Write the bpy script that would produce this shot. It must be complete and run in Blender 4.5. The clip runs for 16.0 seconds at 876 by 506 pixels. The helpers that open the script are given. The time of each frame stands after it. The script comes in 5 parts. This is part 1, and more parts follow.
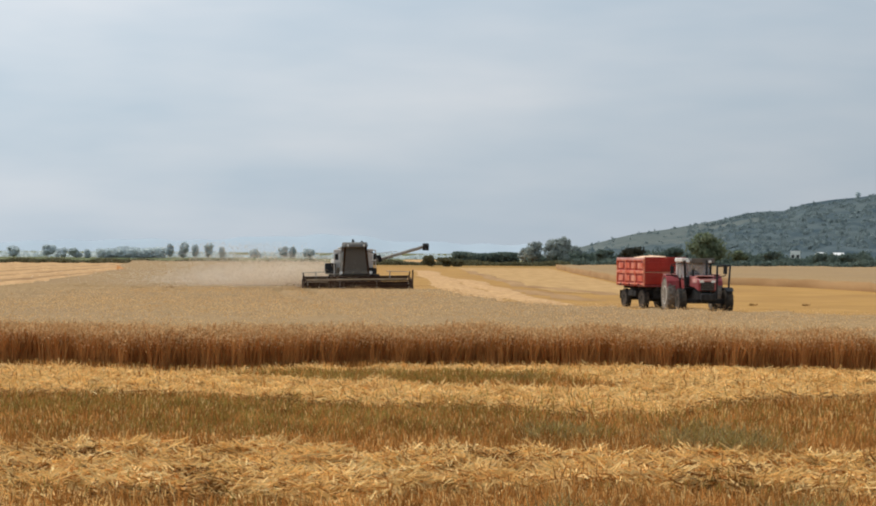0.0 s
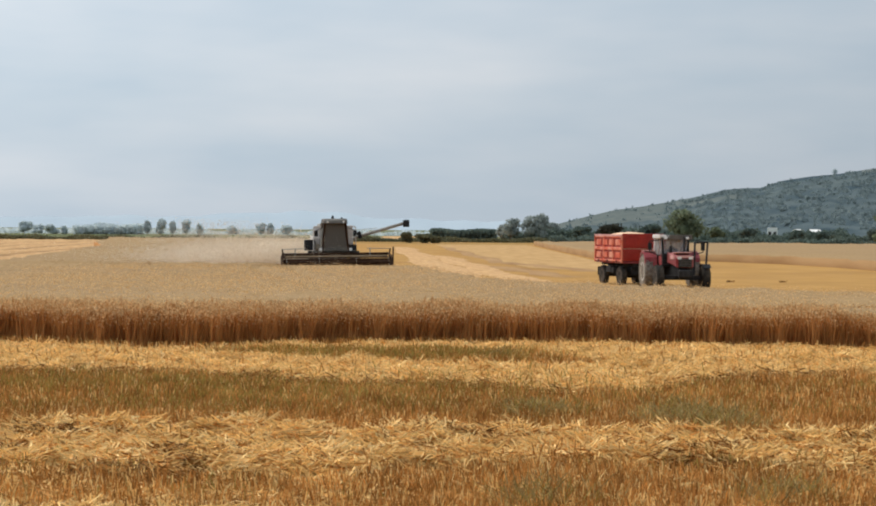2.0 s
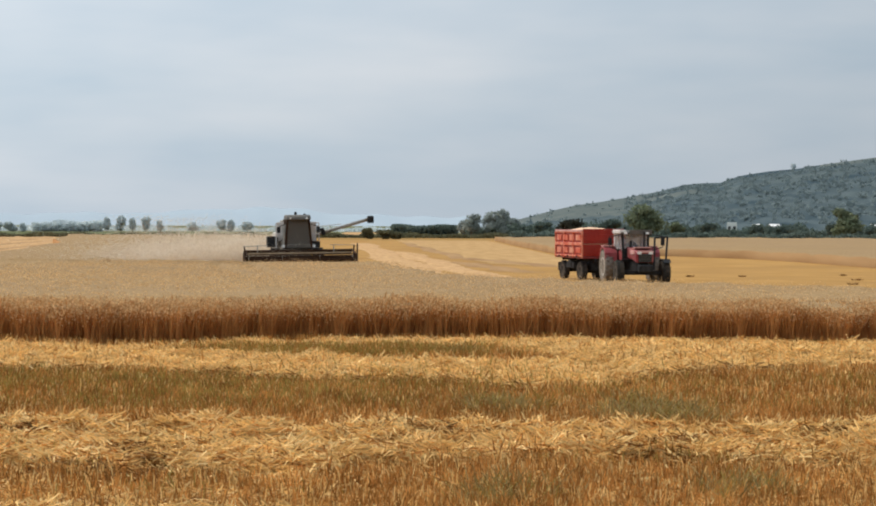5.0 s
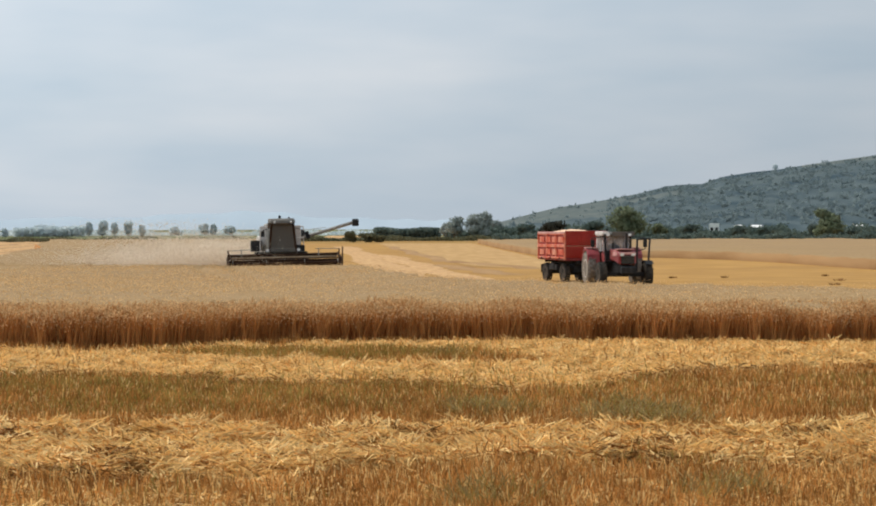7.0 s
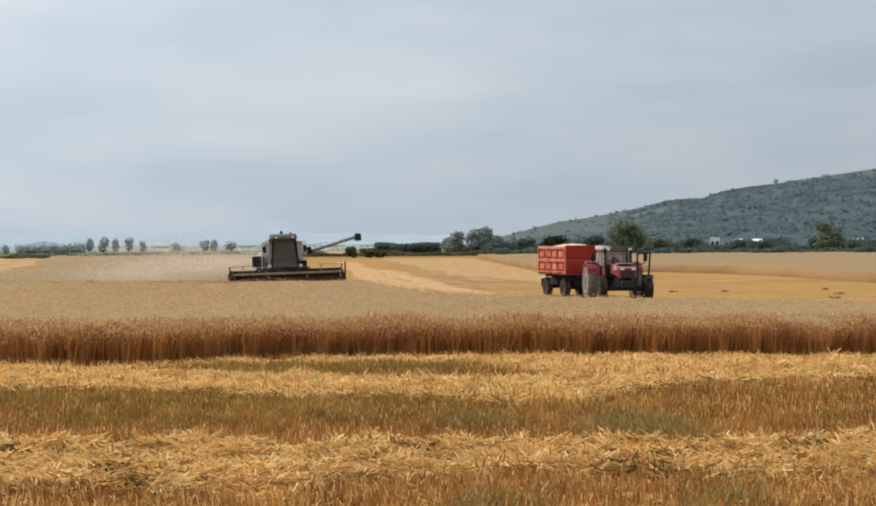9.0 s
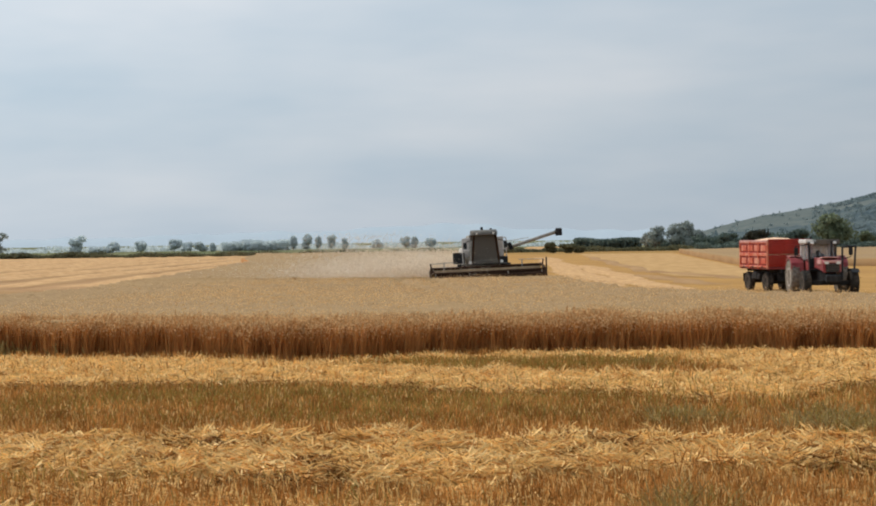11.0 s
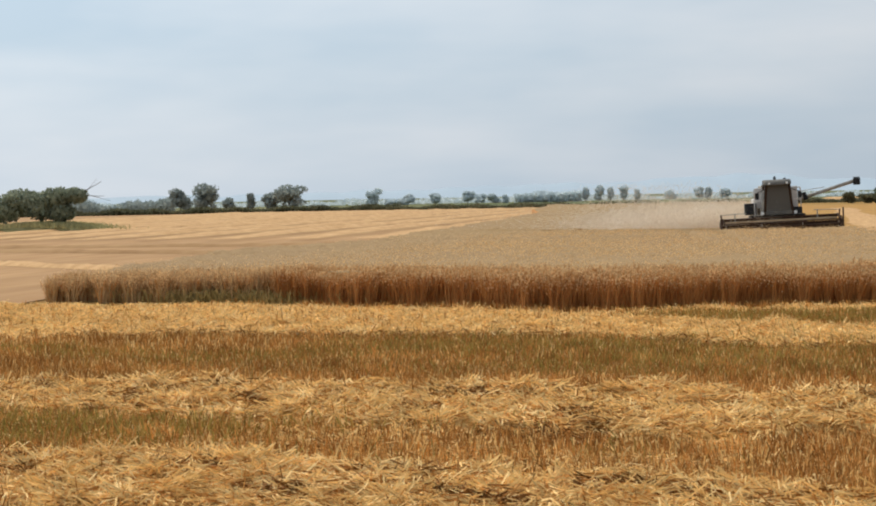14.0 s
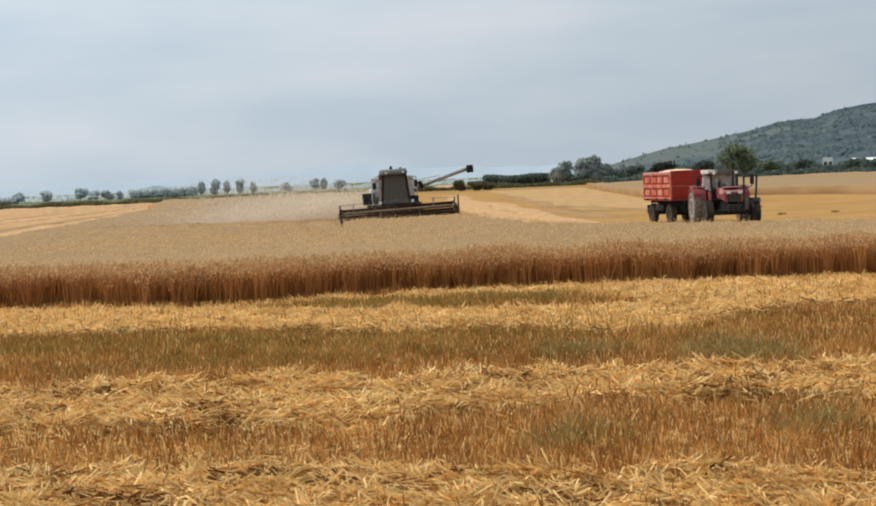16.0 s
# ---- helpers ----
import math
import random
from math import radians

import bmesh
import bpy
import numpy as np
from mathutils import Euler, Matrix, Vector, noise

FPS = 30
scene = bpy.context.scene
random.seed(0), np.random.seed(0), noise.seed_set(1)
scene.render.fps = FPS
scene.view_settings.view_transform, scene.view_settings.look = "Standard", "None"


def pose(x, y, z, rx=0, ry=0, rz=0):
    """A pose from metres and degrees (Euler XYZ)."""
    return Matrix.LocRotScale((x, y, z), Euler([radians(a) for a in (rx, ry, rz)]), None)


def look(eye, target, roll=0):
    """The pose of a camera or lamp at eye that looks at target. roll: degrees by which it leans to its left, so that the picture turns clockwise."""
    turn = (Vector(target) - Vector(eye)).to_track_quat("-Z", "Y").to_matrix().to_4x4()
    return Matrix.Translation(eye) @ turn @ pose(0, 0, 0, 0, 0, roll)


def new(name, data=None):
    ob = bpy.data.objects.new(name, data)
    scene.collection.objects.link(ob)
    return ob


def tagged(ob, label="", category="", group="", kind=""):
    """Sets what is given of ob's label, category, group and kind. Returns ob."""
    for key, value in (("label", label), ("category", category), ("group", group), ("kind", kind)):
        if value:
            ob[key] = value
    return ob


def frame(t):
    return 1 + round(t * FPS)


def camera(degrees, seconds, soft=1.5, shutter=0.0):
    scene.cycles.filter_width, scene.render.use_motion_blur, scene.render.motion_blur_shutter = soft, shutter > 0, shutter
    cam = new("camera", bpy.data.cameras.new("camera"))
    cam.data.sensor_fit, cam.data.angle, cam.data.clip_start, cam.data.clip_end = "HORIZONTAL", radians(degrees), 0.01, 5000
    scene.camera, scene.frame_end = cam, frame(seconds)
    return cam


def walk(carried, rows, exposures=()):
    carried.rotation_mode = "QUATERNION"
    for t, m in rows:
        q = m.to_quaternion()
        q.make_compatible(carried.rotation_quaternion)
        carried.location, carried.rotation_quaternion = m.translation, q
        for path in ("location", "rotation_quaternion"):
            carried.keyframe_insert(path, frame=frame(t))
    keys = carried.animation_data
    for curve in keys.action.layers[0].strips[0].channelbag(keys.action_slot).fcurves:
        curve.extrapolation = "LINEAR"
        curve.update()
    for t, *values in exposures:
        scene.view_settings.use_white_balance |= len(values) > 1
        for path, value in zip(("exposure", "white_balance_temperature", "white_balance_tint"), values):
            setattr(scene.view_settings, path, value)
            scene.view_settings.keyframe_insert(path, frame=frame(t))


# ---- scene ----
cam = camera(29.47, 16.0, 1.95)
# seconds, eye x y z, heading (right of north), rise, roll
PATH = [
    (0, -0.138, 0.016, 2.903, 0.003, -0.019, 0.387),
    (0.5, -0.142, 0.015, 2.905, 0.098, -0.354, 0.428),
    (1, -0.135, 0.009, 2.901, 0.26, -0.475, 0.55),
    (1.5, -0.143, 0.008, 2.902, 0.566, -0.619, 0.545),
    (2, -0.151, 0.01, 2.898, 0.769, -0.818, 0.414),
    (2.5, -0.152, 0.013, 2.899, 0.949, -0.82, 0.385),
    (3, -0.153, 0.017, 2.901, 1.406, -0.966, 0.334),
    (3.5, -0.143, 0.018, 2.903, 1.665, -0.905, 0.351),
    (4, -0.136, 0.019, 2.904, 1.826, -0.999, 0.312),
    (6.5, -0.128, 0.012, 2.899, 2.542, -0.865, -0.04),
    (7, -0.122, 0.009, 2.905, 2.694, -0.858, -0.149),
    (7.5, -0.116, 0.002, 2.906, 2.796, -0.77, -0.149),
    (8, -0.115, -0.012, 2.907, 2.89, -0.653, -0.147),
    (8.2, -0.114, -0.017, 2.908, 2.926, -0.595, -0.265),
    (10.3, -0.072, -0.095, 2.891, -0.237, -0.103, -0.317),
    (10.5, -0.077, -0.106, 2.893, -1.462, -0.172, -0.379),
    (11, -0.058, -0.107, 2.894, -4.191, -0.42, -0.784),
    (11.5, -0.003, -0.09, 2.895, -6.539, -1.148, -0.932),
    (12, 0.063, -0.055, 2.903, -9.701, -1.085, -1.045),
    (12.5, 0.129, -0.027, 2.901, -12.026, -0.96, -1.072),
    (13, 0.166, -0.008, 2.892, -13.235, -1.134, -1.093),
    (13.5, 0.242, 0.014, 2.886, -13.931, -1.289, -1.078),
    (14, 0.315, 0.029, 2.884, -14.279, -1.934, -1.079),
    (14.5, 0.348, 0.058, 2.877, -12.884, -2.286, -0.914),
    (15, 0.337, 0.085, 2.883, -9.635, -2.282, -1.431),
    (15.5, 0.286, 0.098, 2.887, -4.149, -2.432, -2.153),
    (16, 0.218, 0.082, 2.875, -1.198, -2.571, -2.428),
]


def aim(x, y, z, yaw, pitch, roll):
    a, b = radians(yaw), radians(pitch)
    way = Vector((math.sin(a) * math.cos(b), math.cos(a) * math.cos(b), math.sin(b)))
    return look((x, y, z), Vector((x, y, z)) + way * 50, roll)


walk(cam, [(r[0], aim(*r[1:])) for r in PATH], [(0, -0.06), (2, 0.0), (8, 0.0), (10.3, -0.08), (11, -0.10), (12.2, -0.14), (13.5, -0.02), (16, 0.0)])

# ---- light: hazy high cloud, soft sun from the left and behind the field ----
SUN_EL, SUN_AZ = radians(50), radians(-46)
world = bpy.data.worlds.new("sky")
scene.world = world
world.use_nodes = True
wn, wl = world.node_tree.nodes, world.node_tree.links
wn.clear()
sky = wn.new("ShaderNodeTexSky")
sky.sky_type, sky.sun_disc = "NISHITA", False
sky.sun_elevation, sky.sun_rotation = SUN_EL, SUN_AZ
sky.dust_density, sky.air_density = 3.0, 1.2
wco = wn.new("ShaderNodeTexCoord")
wmap = wn.new("ShaderNodeMapping")
wmap.inputs["Scale"].default_value = (2.2, 2.2, 9.0)
wl.new(wco.outputs["Generated"], wmap.inputs["Vector"])
wnoise = wn.new("ShaderNodeTexNoise")
wnoise.inputs["Scale"].default_value, wnoise.inputs["Detail"].default_value = 1.6, 4.0
wnoise.inputs["Roughness"].default_value = 0.5
wl.new(wmap.outputs[0], wnoise.inputs["Vector"])
wramp = wn.new("ShaderNodeValToRGB")
wramp.color_ramp.elements[0].position, wramp.color_ramp.elements[0].color = 0.32, (0.430, 0.545, 0.655, 1)
wramp.color_ramp.elements[1].position, wramp.color_ramp.elements[1].color = 0.72, (0.66, 0.705, 0.76, 1)
wl.new(wnoise.outputs["Fac"], wramp.inputs[0])
# the haze is brighter towards the sun's side and overhead
wdot = wn.new("ShaderNodeVectorMath")
wdot.operation = "DOT_PRODUCT"
wdot.inputs[1].default_value = (-0.52, 0.12, 0.85)
wl.new(wco.outputs["Generated"], wdot.inputs[0])
wglow = wn.new("ShaderNodeMapRange")
wglow.inputs["From Min"].default_value, wglow.inputs["From Max"].default_value = 0.0, 0.95
wglow.inputs["To Min"].default_value, wglow.inputs["To Max"].default_value = 0.86, 1.71
wl.new(wdot.outputs["Value"], wglow.inputs["Value"])
wscale = wn.new("ShaderNodeMix")
wscale.data_type, wscale.blend_type = "RGBA", "MULTIPLY"
wscale.inputs[0].default_value = 1.0
wscale.inputs[7].default_value = (0.09, 0.09, 0.09, 1)
wl.new(sky.outputs[0], wscale.inputs[6])
wmix = wn.new("ShaderNodeMix")
wmix.data_type = "RGBA"
wmix.inputs[0].default_value = 0.9
wl.new(wscale.outputs[2], wmix.inputs[6])
wl.new(wramp.outputs[0], wmix.inputs[7])
wbg = wn.new("ShaderNodeBackground")
wl.new(wmix.outputs[2], wbg.inputs["Color"])
wl.new(wglow.outputs[0], wbg.inputs["Strength"])
wout = wn.new("ShaderNodeOutputWorld")
wl.new(wbg.outputs[0], wout.inputs["Surface"])
sun = new("sun", bpy.data.lights.new("sun", "SUN"))
sun.data.energy, sun.data.angle, sun.data.color = 2.8, radians(4), (1.0, 0.93, 0.82)
sun.matrix_world = look((math.sin(SUN_AZ) * math.cos(SUN_EL) * 50, math.cos(SUN_AZ) * math.cos(SUN_EL) * 50, math.sin(SUN_EL) * 50), (0, 0, 0))


# ---- materials ----
def material(name, dark, light, scale=8.0, rough=0.8, metal=0.0, bump=0.0, big=None, island=0.0, thing=0.0, stretch=(1, 1, 1), spec=0.06, lo=0.3, hi=0.7, thin=0.0):
    """Grain between two colours, a slower stain over it, and a spread from piece to piece."""
    m = bpy.data.materials.new(name)
    m.use_nodes = True
    n, l = m.node_tree.nodes, m.node_tree.links
    b = n["Principled BSDF"]
    b.inputs["Roughness"].default_value, b.inputs["Metallic"].default_value = rough, metal
    b.inputs["Specular IOR Level"].default_value = spec
    co = n.new("ShaderNodeTexCoord")
    mp = n.new("ShaderNodeMapping")
    mp.inputs["Scale"].default_value = stretch
    l.new(co.outputs["Object"], mp.inputs["Vector"])
    fine = n.new("ShaderNodeTexNoise")
    fine.inputs["Scale"].default_value, fine.inputs["Detail"].default_value = scale, 5.0
    l.new(mp.outputs[0], fine.inputs["Vector"])
    ramp = n.new("ShaderNodeValToRGB")
    ramp.color_ramp.elements[0].position, ramp.color_ramp.elements[1].position = lo, hi
    ramp.color_ramp.elements[0].color, ramp.color_ramp.elements[1].color = (*dark, 1), (*light, 1)
    l.new(fine.outputs["Fac"], ramp.inputs[0])
    out = ramp.outputs[0]
    if big:
        colour, size, amount = big
        slow = n.new("ShaderNodeTexNoise")
        slow.inputs["Scale"].default_value, slow.inputs["Detail"].default_value = size, 3.0
        l.new(co.outputs["Object"], slow.inputs["Vector"])
        sr = n.new("ShaderNodeMapRange")
        sr.inputs["From Min"].default_value, sr.inputs["From Max"].default_value = 0.42, 0.68
        sr.inputs["To Max"].default_value = amount
        l.new(slow.outputs["Fac"], sr.inputs["Value"])
        mx = n.new("ShaderNodeMix")
        mx.data_type = "RGBA"
        mx.inputs[7].default_value = (*colour, 1)
        l.new(sr.outputs[0], mx.inputs[0])
        l.new(out, mx.inputs[6])
        out = mx.outputs[2]
    if island or thing:
        hsv = n.new("ShaderNodeHueSaturation")
        src = n.new("ShaderNodeNewGeometry").outputs["Random Per Island"] if island else n.new("ShaderNodeObjectInfo").outputs["Random"]
        mr = n.new("ShaderNodeMapRange")
        mr.inputs["To Min"].default_value, mr.inputs["To Max"].default_value = 1 - (island or thing), 1 + (island or thing)
        l.new(src, mr.inputs["Value"])
        l.new(mr.outputs[0], hsv.inputs["Value"])
        l.new(out, hsv.inputs["Color"])
        out = hsv.outputs[0]
    l.new(out, b.inputs["Base Color"])
    if bump:
        bp = n.new("ShaderNodeBump")
        bp.inputs["Strength"].default_value, bp.inputs["Distance"].default_value = bump, 0.02
        l.new(fine.outputs["Fac"], bp.inputs["Height"])
        l.new(bp.outputs[0], b.inputs["Normal"])
    if thin:
        # leaves, straws and ears let part of the light through
        tr = n.new("ShaderNodeBsdfTranslucent")
        l.new(out, tr.inputs["Color"])
        both = n.new("ShaderNodeMixShader")
        both.inputs[0].default_value = thin
        l.new(b.outputs[0], both.inputs[1])
        l.new(tr.outputs[0], both.inputs[2])
        l.new(both.outputs[0], n["Material Output"].inputs["Surface"])
    return m


M = {}
M["ground"] = material("stubble_ground", (0.24, 0.125, 0.036), (0.42, 0.24, 0.075), 3.0, 0.95, bump=0.5, big=((0.18, 0.14, 0.042), 0.12, 0.5))
M["straw"] = material("straw", (0.76, 0.475, 0.160), (0.97, 0.70, 0.305), 2.0, 0.6, big=((0.60, 0.345, 0.105), 0.8, 0.4), island=0.30, spec=0.15, thin=0.25)
M["straw_bed"] = material("straw_bed", (0.34, 0.19, 0.058), (0.70, 0.46, 0.175), 14.0, 0.9, bump=0.9, stretch=(0.6, 1.4, 1), big=((0.40, 0.22, 0.065), 0.9, 0.5))
M["stubble"] = material("stubble", (0.36, 0.155, 0.040), (0.66, 0.335, 0.098), 1.0, 0.8, big=((0.27, 0.125, 0.034), 0.6, 0.6), island=0.5, thin=0.2)
M["grass"] = material("field_grass", (0.25, 0.180, 0.040), (0.41, 0.295, 0.080), 1.0, 0.7, island=0.35, thin=0.3)
M["thistle"] = material("grey_weed", (0.26, 0.190, 0.070), (0.42, 0.310, 0.125), 2.0, 0.8, island=0.4, thin=0.2)
# dark brown standing for shade under straw; also colours the dry weeds
M["shade_weed"] = material("damp_straw", (0.14, 0.062, 0.020), (0.28, 0.13, 0.042), 2.0, 0.9, island=0.35)
M["stem"] = material("wheat_stem", (0.42, 0.182, 0.056), (0.60, 0.295, 0.102), 1.5, 0.75, island=0.25, big=((0.31, 0.122, 0.038), 0.5, 0.5), thin=0.25)
M["ear"] = material("wheat_ear", (0.52, 0.32, 0.145), (0.76, 0.51, 0.26), 2.0, 0.8, island=0.28, thin=0.4)
M["crop_top"] = material("wheat_canopy", (0.25, 0.158, 0.074), (0.385, 0.255, 0.128), 5.0, 0.95, bump=0.6, big=((0.275, 0.180, 0.096), 0.05, 0.7), lo=0.25, hi=0.75)
M["field_gold"] = material("cut_field", (0.325, 0.182, 0.083), (0.45, 0.270, 0.130), 0.9, 0.95, bump=0.5, stretch=(1, 0.12, 1), big=((0.30, 0.172, 0.082), 0.07, 0.6))
M["field_deep"] = material("fresh_cut_field", (0.33, 0.176, 0.050), (0.46, 0.262, 0.084), 0.9, 0.95, bump=0.5, stretch=(0.35, 1, 1), big=((0.29, 0.152, 0.05), 0.11, 0.6))
M["row_pale"] = material("windrow_straw", (0.41, 0.235, 0.102), (0.57, 0.35, 0.166), 2.2, 0.9, stretch=(1, 0.2, 1), bump=0.8)
M["row_dark"] = material("stubble_strip", (0.27, 0.150, 0.066), (0.37, 0.22, 0.102), 0.8, 0.95, stretch=(1, 0.15, 1), big=((0.38, 0.23, 0.108), 0.09, 0.7))
M["row_mid"] = material("brown_stubble", (0.37, 0.215, 0.085), (0.50, 0.31, 0.135), 0.8, 0.95, stretch=(1, 0.15, 1), big=((0.44, 0.27, 0.11), 0.1, 0.6))
M["far_green"] = material("far_meadow", (0.055, 0.075, 0.030), (0.13, 0.14, 0.06), 0.05, 0.95, big=((0.30, 0.24, 0.12), 0.012, 0.6))
# leaf_near, leaf_mid and leaf_soft are lightened with some painted distance haze
M["leaf_near"] = material("leaf_near", (0.115, 0.145, 0.082), (0.225, 0.250, 0.150), 0.7, 0.7, island=0.22, thin=0.4)
M["leaf_dark"] = material("leaf_dark", (0.030, 0.032, 0.024), (0.070, 0.066, 0.046), 0.7, 0.8, island=0.2, thin=0.2)
M["leaf_mid"] = material("leaf_mid", (0.080, 0.112, 0.098), (0.150, 0.185, 0.150), 0.3, 0.8, island=0.20, thin=0.4)
# leaf colour greyed to stand for the air's haze
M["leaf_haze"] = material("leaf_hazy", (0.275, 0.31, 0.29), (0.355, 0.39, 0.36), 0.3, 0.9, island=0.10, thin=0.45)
M["leaf_soft"] = material("leaf_soft", (0.20, 0.225, 0.150), (0.33, 0.35, 0.245), 0.7, 0.8, island=0.18, thin=0.45)
M["verge"] = material("dark_verge", (0.105, 0.105, 0.060), (0.180, 0.165, 0.090), 0.2, 0.9, island=0.15, thin=0.3)
M["mound_grass"] = material("mound_grass", (0.32, 0.285, 0.125), (0.46, 0.41, 0.21), 0.8, 0.9, island=0.2, thin=0.3)
M["stem_pale"] = material("thin_stem", (0.42, 0.26, 0.12), (0.60, 0.40, 0.20), 1.5, 0.8, island=0.25)
# haze over the far tree line, painted into this pale blue-grey
M["leaf_far_haze"] = material("leaf_far_haze", (0.60, 0.655, 0.665), (0.68, 0.735, 0.74), 0.1, 0.9, island=0.05, thin=0.48)
M["bark"] = material("bark", (0.07, 0.05, 0.035), (0.15, 0.12, 0.09), 6.0, 0.9, bump=0.5)
# hill, tree and pasture base colours are blued and greyed for distance haze
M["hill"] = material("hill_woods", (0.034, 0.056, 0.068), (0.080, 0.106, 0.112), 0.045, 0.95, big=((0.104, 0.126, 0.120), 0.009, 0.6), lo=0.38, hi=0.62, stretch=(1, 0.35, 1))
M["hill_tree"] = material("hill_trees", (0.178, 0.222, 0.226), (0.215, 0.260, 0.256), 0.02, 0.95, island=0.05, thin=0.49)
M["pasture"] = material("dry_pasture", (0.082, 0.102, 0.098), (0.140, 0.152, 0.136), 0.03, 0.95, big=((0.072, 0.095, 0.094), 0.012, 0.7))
# the ridge's pale blue is air haze put into its base colour
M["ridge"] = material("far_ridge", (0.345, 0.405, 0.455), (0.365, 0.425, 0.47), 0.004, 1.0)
M["red"] = material("red_paint", (0.28, 0.020, 0.012), (0.40, 0.032, 0.018), 3.0, 0.5, big=((0.24, 0.05, 0.03), 0.9, 0.5), spec=0.3)
# lighter red with pale patches, painting highlights on the trailer side's raised parts
M["red_lit"] = material("lit_red_paint", (0.54, 0.085, 0.045), (0.68, 0.15, 0.075), 3.0, 0.6, big=((0.72, 0.36, 0.24), 1.6, 0.75), spec=0.3)
M["red_dark"] = material("maroon_paint", (0.20, 0.022, 0.027), (0.32, 0.045, 0.050), 3.0, 0.45, big=((0.34, 0.14, 0.125), 1.2, 0.6), spec=0.3)
M["pink_dust"] = material("dusty_red_paint", (0.50, 0.24, 0.21), (0.66, 0.39, 0.35), 3.0, 0.7)
M["chaff"] = material("chaff_coat", (0.40, 0.27, 0.155), (0.56, 0.40, 0.25), 5.0, 0.9)
M["black"] = material("black_paint", (0.015, 0.015, 0.016), (0.04, 0.04, 0.04), 5.0, 0.6, spec=0.12)
M["tyre"] = material("tyre_rubber", (0.018, 0.017, 0.016), (0.055, 0.048, 0.040), 6.0, 0.9, bump=0.3, big=((0.13, 0.10, 0.07), 2.0, 0.5), spec=0.12)
M["dusty_tyre"] = material("dusty_tyre", (0.13, 0.11, 0.09), (0.30, 0.26, 0.215), 6.0, 0.95, bump=0.3)
M["rim"] = material("rim_paint", (0.50, 0.46, 0.41), (0.68, 0.64, 0.58), 5.0, 0.6, spec=0.3)
M["rim_dark"] = material("brown_rim", (0.07, 0.045, 0.035), (0.16, 0.115, 0.09), 5.0, 0.7, spec=0.2)
M["white"] = material("white_paint", (0.55, 0.51, 0.47), (0.74, 0.70, 0.66), 4.0, 0.5, big=((0.50, 0.42, 0.33), 1.5, 0.4), spec=0.3)
M["grey"] = material("grey_machine_paint", (0.24, 0.22, 0.19), (0.40, 0.375, 0.33), 4.0, 0.6, big=((0.40, 0.33, 0.24), 1.2, 0.5), spec=0.3)
M["grey_dark"] = material("dark_machine_paint", (0.06, 0.055, 0.048), (0.125, 0.115, 0.10), 4.0, 0.6, big=((0.19, 0.155, 0.11), 1.4, 0.5), spec=0.4)
M["header"] = material("dusty_header_steel", (0.022, 0.010, 0.005), (0.050, 0.025, 0.014), 4.0, 0.8, big=((0.11, 0.06, 0.03), 1.5, 0.35), spec=0.08)
M["steel"] = material("bare_steel", (0.40, 0.38, 0.35), (0.60, 0.58, 0.54), 6.0, 0.4, metal=0.8, spec=0.4)
M["grain"] = material("wheat_grain", (0.66, 0.40, 0.25), (0.84, 0.58, 0.40), 60.0, 0.9, bump=0.4)
M["dust"] = material("airborne_dust", (0.82, 0.68, 0.52), (0.92, 0.80, 0.64), 0.5, 1.0)
M["house"] = material("white_plaster", (0.70, 0.68, 0.64), (0.82, 0.80, 0.77), 1.0, 0.8)
M["roof"] = material("roof_tiles", (0.25, 0.13, 0.09), (0.36, 0.20, 0.14), 3.0, 0.8)
M["lamp"] = material("lamp_lens", (0.70, 0.70, 0.66), (0.85, 0.85, 0.82), 10.0, 0.15, spec=0.6)


def glass(name, tint, rough):
    m = bpy.data.materials.new(name)
    m.use_nodes = True
    b = m.node_tree.nodes["Principled BSDF"]
    b.inputs["Base Color"].default_value = (*tint, 1)
    b.inputs["Roughness"].default_value, b.inputs["Transmission Weight"].default_value = rough, 1.0
    b.inputs["IOR"].default_value = 1.1
    return m


M["glass"] = glass("cab_glass", (0.66, 0.64, 0.63), 0.08)
M["glass"].node_tree.nodes["Principled BSDF"].inputs["Transmission Weight"].default_value = 0.76
M["glass_dark"] = glass("dusty_dark_glass", (0.20, 0.175, 0.145), 0.35)
M["glass_dark"].node_tree.nodes["Principled BSDF"].inputs["Transmission Weight"].default_value = 0.45


# ---- small builders ----
def link(name, bm, mat, parent=None, label="", smooth=False):
    me = bpy.data.meshes.new(name)
    bm.to_mesh(me)
    bm.free()
    me.materials.append(mat)
    if smooth:
        for p in me.polygons:
            p.use_smooth = True
    ob = new(name, me)
    if parent:
        ob.parent = parent
    if label:
        ob["label"] = label
    return ob


def part(name, bm, mat, parent, label="", smooth=False):
    return link(name, bm, M[mat], parent, label, smooth)


